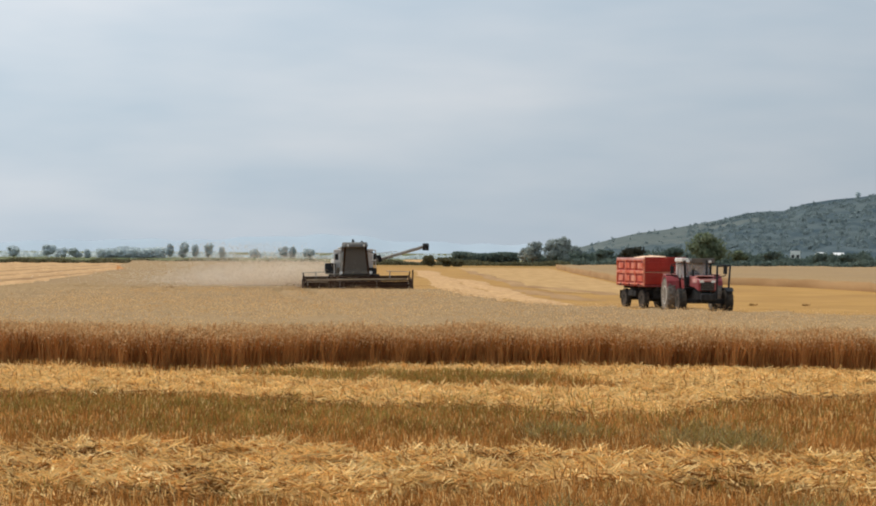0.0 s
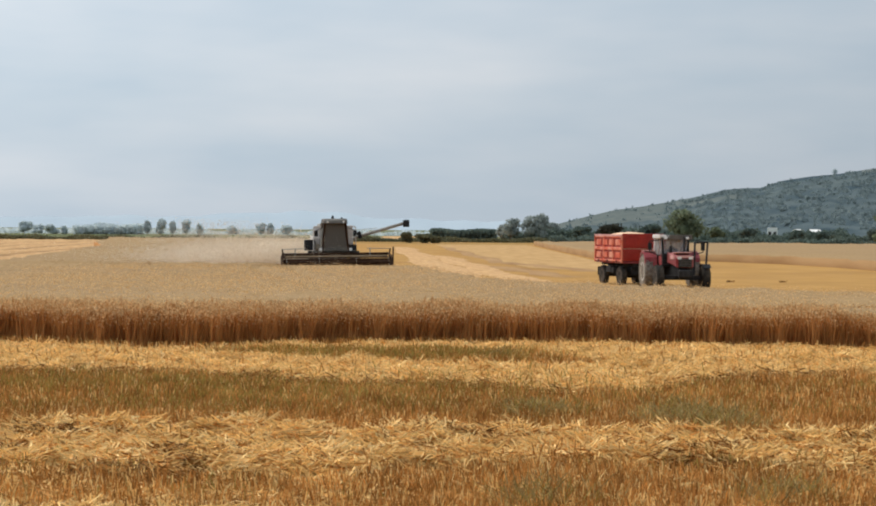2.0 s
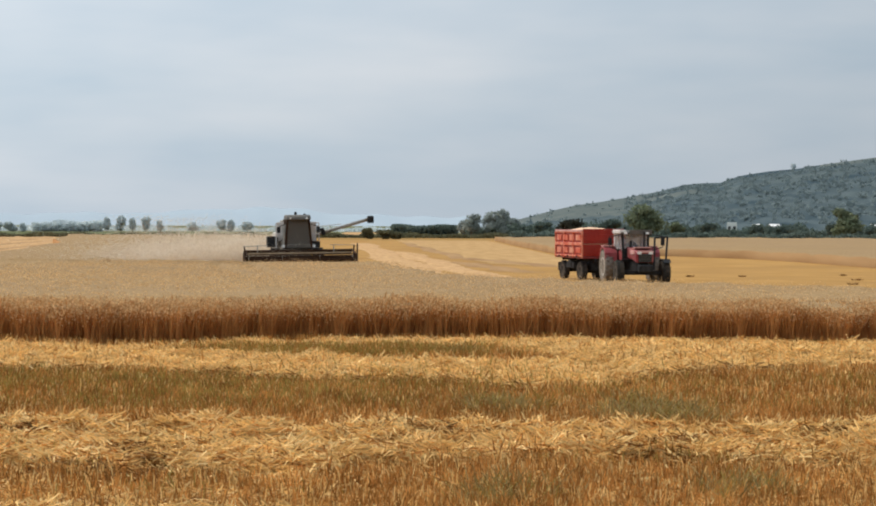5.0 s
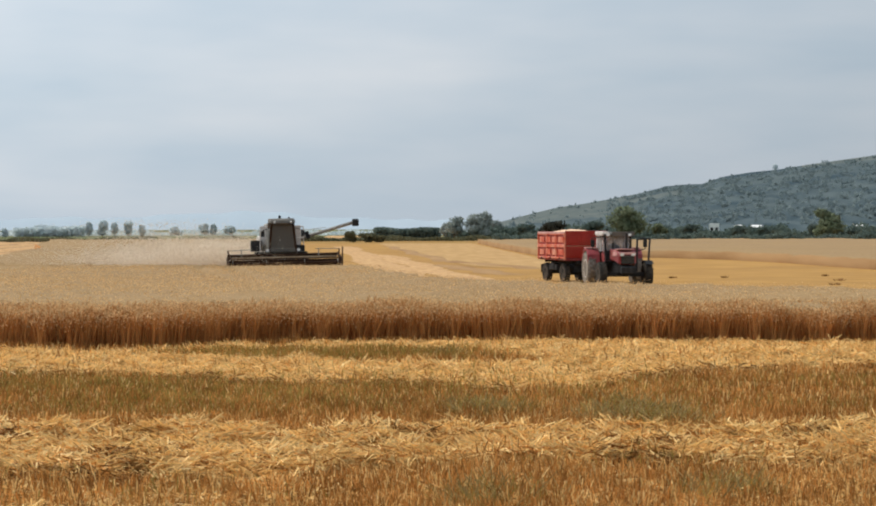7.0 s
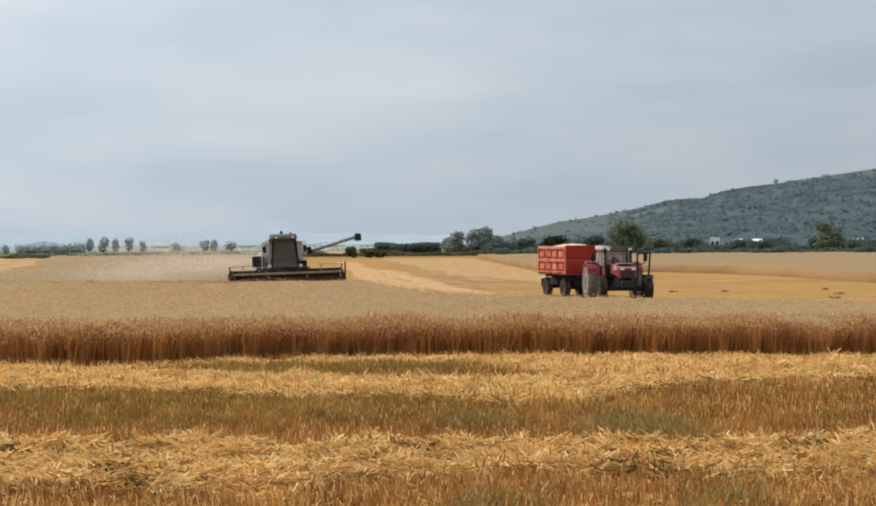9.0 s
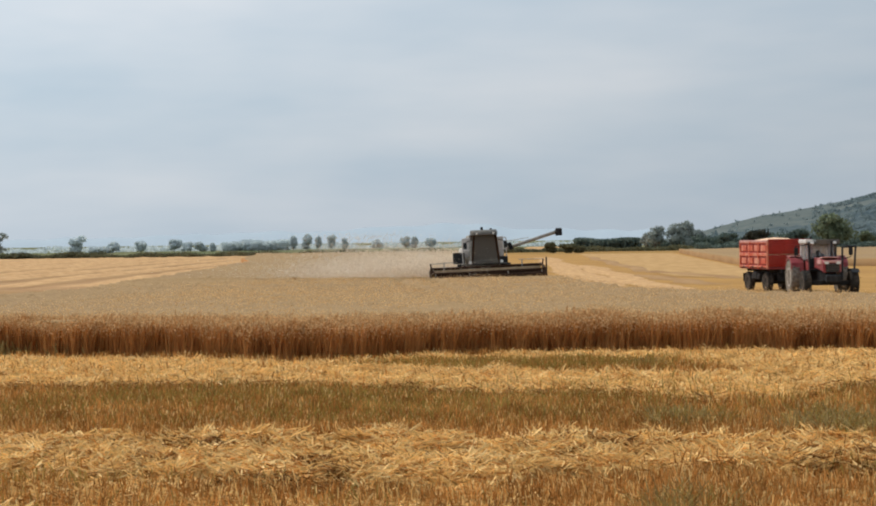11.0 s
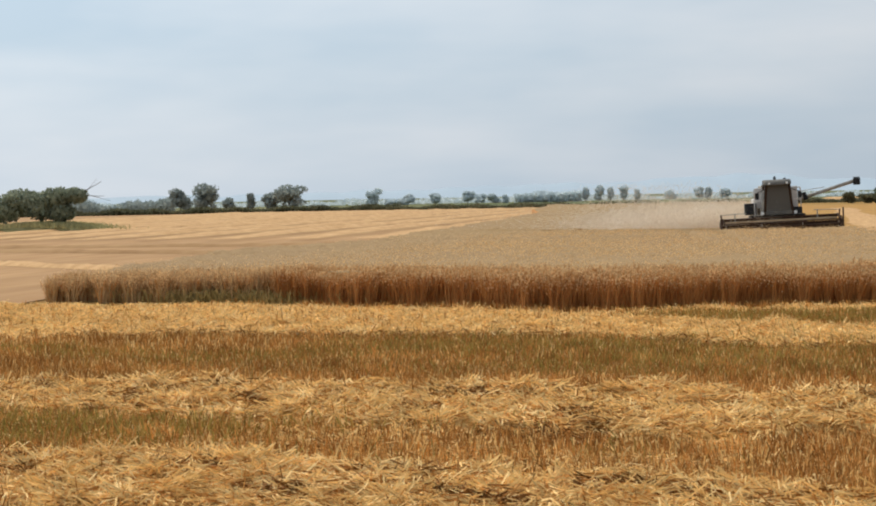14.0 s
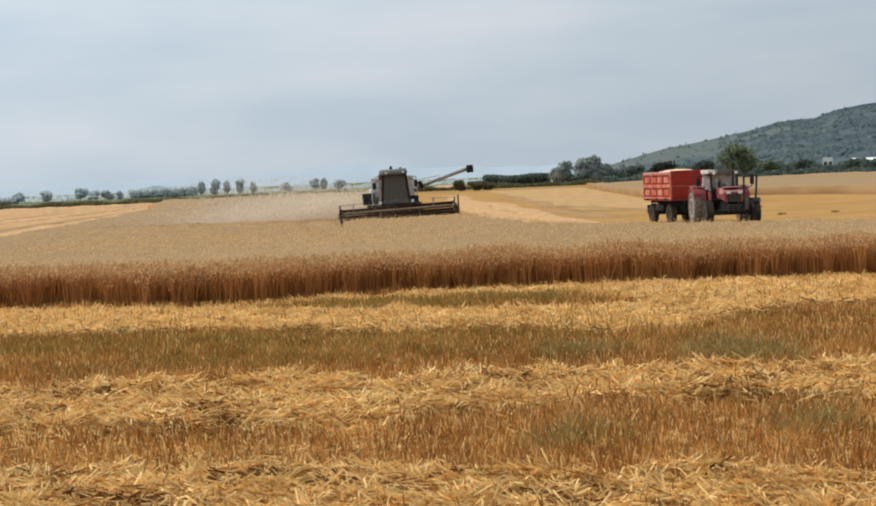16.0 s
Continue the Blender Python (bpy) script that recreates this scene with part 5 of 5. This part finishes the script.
def dust_cloud():
    """Chaff and dust trailing off behind the harvester, as fine drifting specks."""
    r = np.random.RandomState(55)
    n = 280000
    low = r.rand(n) < 0.8
    s = r.rand(n) ** 1.2
    x = np.where(low, -0.6 - 4.4 * np.abs(r.randn(n)), -0.8 - 8.0 * s + 1.3 * r.randn(n) * (0.4 + 1.3 * s))
    y = np.where(low, 3.5 + 14 * r.rand(n), 5.0 + 22 * s + 3.0 * r.randn(n))
    z = np.where(low, 0.6 + np.abs(r.randn(n)) * 0.62, 0.6 + np.abs(r.randn(n)) * (0.7 + 0.7 * s))
    z = np.minimum(z, 3.6 - 0.5 * r.rand(n))
    size = 0.018 + 0.024 * r.rand(n)
    p = np.stack([x, y, z], 1)
    u, v = r.randn(n, 3), r.randn(n, 3)
    u *= (size / np.linalg.norm(u, axis=1))[:, None]
    v *= (size / np.linalg.norm(v, axis=1))[:, None]
    V = np.stack([p - u, p + v, p + u], 1)
    return arrays("dust_cloud", V.reshape(-1, 3), np.arange(n)[:, None] * 3 + np.arange(3)[None], ["dust"], None, "pale dust and chaff blown behind the harvester", "dust")


harvester_dust = dust_cloud()


# ---- the tractor: front along -y, origin on the soil midway between the axles ----
def tractor():
    top = thing("tractor", "dusty maroon farm tractor with a framed cab, parked on stubble", "tractor")
    for s in (-1, 1):
        wheel("rear_wheel", top, (s * 1.20, 1.35, 0.84), 0.84, 0.46, 0.46, s, 20, "dusty_tyre", "rim")
        wheel("front_wheel", top, (s * 1.15, -1.35, 0.60), 0.60, 0.38, 0.33, s, 18, "tyre", "rim_dark")
    part("rear_axle", rod((-1.2, 1.35, 0.84), (1.2, 1.35, 0.84), 0.14), "black", top)
    part("front_axle", box((2.1, 0.22, 0.22), (0, -1.35, 0.60)), "black", top)
    part("gearbox", box((0.55, 3.2, 0.62), (0, 0.2, 0.88), bevel=0.05), "black", top)
    part("engine", box((0.52, 1.5, 0.62), (0, -1.0, 1.08), bevel=0.05), "black", top)
    hood = part("hood", prism([(-2.02, 1.10), (-2.05, 1.55), (-1.90, 1.70), (0.0, 1.86), (0.0, 1.30), (-1.2, 1.22)], -0.44, 0.44, bevel=0.05), "red_dark", top, "dusty maroon bonnet")
    grille = part("grille", box((0.66, 0.05, 0.42), (0, -2.06, 1.34)), "black", hood)
    for k in range(5):
        part("slat", box((0.62, 0.03, 0.03), (0, -2.10, 1.18 + 0.08 * k), bevel=0.005), "grey_dark", grille)
    part("bonnet_stripe", box((0.80, 1.7, 0.05), (0, -0.95, 1.775), (-4.8, 0, 0)), "pink_dust", hood, "dust-paled bonnet top")
    for s in (-1, 1):
        part("headlight", box((0.20, 0.05, 0.13), (s * 0.28, -2.075, 1.58)), "lamp", hood)
    for s in (-1, 1):
        part("bonnet_side", box((0.03, 0.95, 0.20), (s * 0.452, -1.25, 1.60), bevel=0.01), "pink_dust", hood, "dust-paled bonnet side")
    part("front_weight", box((0.70, 0.34, 0.36), (0, -2.2, 0.82), bevel=0.04), "black", top, "black front ballast block")
    part("front_frame", box((0.50, 1.2, 0.26), (0, -1.7, 0.82)), "black", top)
    part("exhaust", rod((0.30, -0.55, 1.6), (0.30, -0.55, 2.62), 0.055, n=10), "black", top)
    part("air_intake", rod((-0.36, -0.45, 1.7), (-0.36, -0.45, 2.15), 0.07, n=10), "black", top)
    cab = new("cab")
    cab.parent = top
    for s in (-1, 1):
        part("pillar", rod((s * 0.62, 0.02, 1.25), (s * 0.66, 0.10, 2.52), 0.060, n=6), "black", cab)
        part("pillar", rod((s * 0.74, 0.82, 1.25), (s * 0.74, 0.86, 2.52), 0.04, n=6), "black", cab)
        part("pillar", rod((s * 0.70, 1.62, 1.50), (s * 0.68, 1.55, 2.52), 0.085, n=6), "white", cab, "pale rear cab post")
        part("fender", prism([(0.62, 1.10), (0.72, 1.55), (0.98, 1.80), (1.42, 1.86), (1.85, 1.72), (2.10, 1.35), (2.02, 1.33), (1.80, 1.62), (1.42, 1.77), (1.02, 1.72), (0.80, 1.50), (0.70, 1.10)], s * 0.78, s * 1.42, bevel=0.01), "red_dark", top, "maroon rear mudguard")
        part("door_panel", box((0.04, 0.72, 0.55), (s * 0.68, 0.42, 1.42)), "red_dark", cab)
        part("step", box((0.35, 0.30, 0.04), (s * 0.78, 0.30, 0.62)), "black", top)
        part("step_bracket", box((0.06, 0.25, 0.70), (s * 0.62, 0.30, 0.94)), "black", top)
        bm = bmesh.new()
        f = bm.faces.new([bm.verts.new(c) for c in ((s * 0.70, 0.08, 1.72), (s * 0.72, 0.80, 1.72), (s * 0.72, 0.84, 2.55), (s * 0.68, 0.12, 2.55))])
        ex = bmesh.ops.extrude_face_region(bm, geom=[f])
        bmesh.ops.translate(bm, verts=[v for v in ex["geom"] if isinstance(v, bmesh.types.BMVert)], vec=(0.01, 0, 0))
        bmesh.ops.recalc_face_normals(bm, faces=bm.faces[:])
        part("side_window", bm, "glass", cab)
        mir = part("mirror", box((0.20, 0.05, 0.38), (s * 1.34, -0.16, 2.12), bevel=0.02), "black", cab)
        part("mirror_arm", rod((s * 0.66, 0.06, 2.46), (s * 1.36, -0.14, 2.38), 0.022), "black", mir)
        part("mirror_arm", rod((s * 0.66, 0.06, 1.62), (s * 1.34, -0.14, 1.84), 0.022), "black", mir)
        part("mirror_arm", rod((s * 1.35, -0.15, 1.84), (s * 1.36, -0.14, 2.38), 0.020), "black", mir)
    part("windshield", box((1.26, 0.012, 0.78), (0, 0.06, 2.16), (-3, 0, 0), bevel=0), "glass", cab, "dusty clear windscreen")
    part("rear_window", box((1.30, 0.012, 0.75), (0, 1.58, 2.12), (3, 0, 0), bevel=0), "glass", cab)
    part("dashboard", box((1.22, 0.25, 0.50), (0, 0.16, 1.52), bevel=0.03), "black", cab)
    part("wiper", rod((0.1, 0.02, 1.82), (-0.3, 0.04, 2.3), 0.012), "black", cab)
    part("seat", prism([(0.75, 1.30), (0.75, 1.50), (1.15, 1.50), (1.22, 2.05), (1.32, 2.05), (1.30, 1.30)], -0.26, 0.26), "grey_dark", cab)
    part("steering_wheel", rod((0, 0.42, 1.86), (0, 0.46, 1.90), 0.2, n=16), "black", cab)
    part("cab_floor", box((1.4, 1.6, 0.08), (0, 0.82, 1.18)), "black", cab)
    part("rear_panel", box((1.36, 0.06, 0.55), (0, 1.62, 1.48)), "red_dark", cab)
    for s in (-1, 1):
        part("door_post", rod((s * 0.735, 0.84, 1.70), (s * 0.735, 0.86, 2.50), 0.05, n=6), "white", cab, "pale door post")
        part("fender_top", box((0.60, 0.72, 0.03), (s * 1.10, 1.40, 1.885), bevel=0.008), "pink_dust", top, "dust-paled mudguard top")
    part("bonnet_nose", box((0.84, 0.05, 0.10), (0, -2.065, 1.64), bevel=0.01), "pink_dust", hood)
    roof = part("cab_roof", prism([(-0.12, 2.50), (-0.05, 2.62), (0.20, 2.69), (1.50, 2.69), (1.72, 2.61), (1.75, 2.50)], -0.80, 0.80, bevel=0.05), "grey_dark", cab, "dark dusty cab roof, its lit edge painted pale")
    # light painted in: white for the roof's lit side, dark for its front
    part("lit_roof_edge", box((0.34, 1.72, 0.20), (-0.66, 0.80, 2.61), bevel=0.03), "white", roof, "roof edge painted pale for the lit side")
    part("roof_band", box((1.16, 0.08, 0.24), (0.22, -0.12, 2.58)), "grey_dark", roof)
    part("beacon", rod((-0.45, 0.5, 2.68), (-0.45, 0.5, 2.86), 0.06, n=10), "black", roof)
    for s in (-1, 1):
        part("work_lamp", box((0.16, 0.08, 0.12), (s * 0.55, -0.18, 2.54)), "lamp", roof)
    part("hitch", box((0.2, 0.9, 0.10), (0, 1.95, 0.62)), "black", top)
    part("lift_frame", rod((1.08, -1.75, 0.75), (1.30, -1.30, 2.34), 0.05), "black", top, "black guard frame post")
    part("lift_frame", rod((0.52, -1.75, 0.75), (0.66, -1.30, 2.30), 0.05), "black", top)
    part("lift_crossbar", rod((0.62, -1.30, 2.32), (1.32, -1.30, 2.36), 0.045), "black", top)
    part("front_mudguard", prism([(-1.95, 1.10), (-1.65, 1.28), (-1.1, 1.28), (-0.8, 1.10), (-1.1, 1.22), (-1.65, 1.22)], 0.96, 1.34, bevel=0), "black", top)
    return top


parked_tractor = tractor()
parked_tractor.matrix_world = pose(12.83, 83.0, 0, 0, 0, 4)


# ---- the grain trailer: front along -y, origin on the soil at its middle ----
def trailer():
    top = thing("grain_trailer", "red two-axle grain trailer heaped with wheat", "trailer")
    L, Wd = 4.2, 2.3
    body = new("box_body")
    body.parent = top
    part("bed", box((Wd, L, 0.10), (0, 0, 1.24)), "red_dark", body)
    for s in (-1, 1):
        for z in (1.62, 2.28):
            # boards darker than their raised panels, so the recesses' shade is painted in
            side = part("side_board", box((0.05, L, 0.62), (s * Wd / 2, 0, z)), "red", body, "red ribbed side board, darker between its lit panels")
            for k in range(4):
                part("pressed_panel", box((0.05, 0.70, 0.30), (s * (Wd / 2 + 0.04), -1.5 + k * 1.0, z), bevel=0.012), "red_lit", side)
            for dz in (-0.29, 0.29):
                part("edge_rail", box((0.09, L, 0.08), (s * (Wd / 2 + 0.045), 0, z + dz)), "red_lit", side)
        for y in (-2.08, -0.7, 0.7, 2.08):
            part("stake", box((0.09, 0.10, 1.42), (s * (Wd / 2 + 0.04), y, 1.93)), "red_lit", body)
        for k in range(3):
            part("latch", box((0.05, 0.12, 0.10), (s * (Wd / 2 + 0.09), -1.4 + 1.4 * k, 1.30)), "black", body)
    for y in (-L / 2, L / 2):
        for z in (1.62, 2.28):
            # end boards all in the darker red, painting that side as shaded
            end = part("end_board", box((Wd, 0.05, 0.62), (0, y, z)), "red", body, "red end board")
            for k in range(3):
                part("pressed_panel", box((0.58, 0.03, 0.36), (-0.72 + 0.72 * k, y + math.copysign(0.03, y), z), bevel=0.012), "red", end)
    part("top_rail", box((0.10, L, 0.13), (-Wd / 2 - 0.04, 0, 2.63)), "pink_dust", body, "dust-paled top rail")
    part("extension_board", box((Wd + 0.05, 0.05, 0.16), (0, -L / 2, 2.66)), "red", body)
    bm = bmesh.new()
    nx, ny = 12, 20
    vs = [[bm.verts.new(((i / nx - 0.5) * (Wd - 0.06), (j / ny - 0.5) * (L - 0.06), 2.56 + 0.26 * math.sin(math.pi * i / nx) ** 0.8 * math.sin(math.pi * j / ny) ** 0.5 + 0.03 * noise.noise((i * 0.7, j * 0.7, 0)))) for j in range(ny + 1)] for i in range(nx + 1)]
    for i in range(nx):
        for j in range(ny):
            bm.faces.new((vs[i][j], vs[i + 1][j], vs[i + 1][j + 1], vs[i][j + 1]))
    rim = [vs[i][0] for i in range(nx + 1)] + [vs[nx][j] for j in range(1, ny + 1)] + [vs[i][ny] for i in range(nx - 1, -1, -1)] + [vs[0][j] for j in range(ny - 1, 0, -1)]
    low = [bm.verts.new((v.co.x, v.co.y, 1.32)) for v in rim]
    for i in range(len(rim)):
        j = (i + 1) % len(rim)
        bm.faces.new((rim[i], low[i], low[j], rim[j]))
    bmesh.ops.recalc_face_normals(bm, faces=bm.faces[:])
    heap = tagged(link("grain_heap", bm, M["grain"], None, "heaped golden wheat grain filling the trailer", True), category="grain", kind="stuff")
    heap.matrix_world = TRAILER_AT
    for x in (-0.42, 0.42):
        part("chassis_rail", box((0.12, L, 0.20), (x, 0, 1.08)), "black", top)
    for k in range(4):
        part("cross_member", box((1.9, 0.10, 0.12), (0, -1.7 + 1.13 * k, 1.12)), "black", top)
    for y in (-1.35, 1.4):
        part("axle", rod((-0.85, y, 0.50), (0.85, y, 0.50), 0.07), "black", top)
        part("spring_block", box((1.1, 0.9, 0.42), (0, y, 0.76), bevel=0.03), "black", top)
        for s in (-1, 1):
            wheel("wheel", top, (s * 0.92, y, 0.52), 0.52, 0.28, 0.29, s, 0, "tyre", "rim_dark")
            part("mudflap", box((0.30, 0.03, 0.45), (s * 0.92, y + 0.62, 0.72)), "black", top)
    part("turntable", lathe([(0.5, -0.05), (0.5, 0.05)], n=24), "black", top).matrix_local = pose(0, -1.35, 0.97, 0, 90, 0)
    part("drawbar", rod((0, -1.5, 0.60), (0.38, -3.25, 0.62), 0.06), "black", top)
    part("drawbar", rod((0.4, -1.5, 0.60), (0.38, -3.25, 0.62), 0.05), "black", top)
    part("side_guard", box((0.04, 1.2, 0.30), (-1.05, 0.1, 0.82)), "black", top)
    part("tool_box", box((0.30, 0.6, 0.36), (-0.95, 0.15, 0.85), bevel=0.03), "black", top)
    part("number_board", box((0.5, 0.02, 0.12), (0, 2.16, 1.15)), "white", top)
    part("board_bar", box((0.36, 0.012, 0.05), (0, 2.176, 1.15), bevel=0), "black", top)
    return top


TRAILER_AT = pose(11.24, 88.6, 0, 0, 0, 13)
parked_trailer = trailer()
parked_trailer.matrix_world = TRAILER_AT


# ---- tall dry weeds standing over the wheat ----
def tall_weed(x, y, h, seed, n=6):
    r = np.random.RandomState(seed)
    top = thing("tall_weed", "tall dry brown weed standing above the wheat", "weed", pose(x, y, 0), "weeds in the wheat")
    bm = bmesh.new()
    for k in range(n):
        rod((0.12 * r.randn(), 0.1 * r.randn(), 0), (0.13 * r.randn(), 0.1 * r.randn(), h * r.uniform(0.7, 1.0)), 0.02, bm, 4, 0.008)
    part("stalk", bm, "shade_weed", top)


for k, (az, d, h) in enumerate(((-7.44, 109.5, 1.75), (-7.0, 113, 1.75), (-9.3, 89.4, 1.15), (-9.22, 89.8, 1.15), (-9.36, 89.2, 1.1))):
    tall_weed(*bearing(az, d), h, 500 + k)


# ---- what moves ----
def harvester_at(t):
    """The harvester creeps towards the camera and leans a little as it comes."""
    lean = -0.9 - 1.3 * min(max((t - 6) / 6, 0), 1)
    return pose(-4.72 + 0.0735 * t, 95.9 - 0.555 * t + 0.0056 * t * t, 0, 0, lean, 8.0)


def motions():
    walk(harvester, [(t, harvester_at(t)) for t in (0, 2, 4, 6, 8, 10, 12, 14, 16)])
    walk(harvester_dust, [(t, harvester_at(t) @ pose(0.12 * math.sin(t * 0.7), 0.02 * t, 0, 0, -harvester_at(t).to_euler().y * 57.3)) for t in (0, 2, 4, 6, 8, 10, 12, 14, 16)])
    walk(harvester_reel, [(0.5 * k, pose(0, -0.25, 0.92, 62 * k, 0, 0)) for k in range(33)])
    for hub, r in harvester_wheels:
        at = tuple(hub.location)
        walk(hub, [(2 * k, pose(*at, k * 1.0 / r * 57.3, 0, 0)) for k in range(9)])


motions()
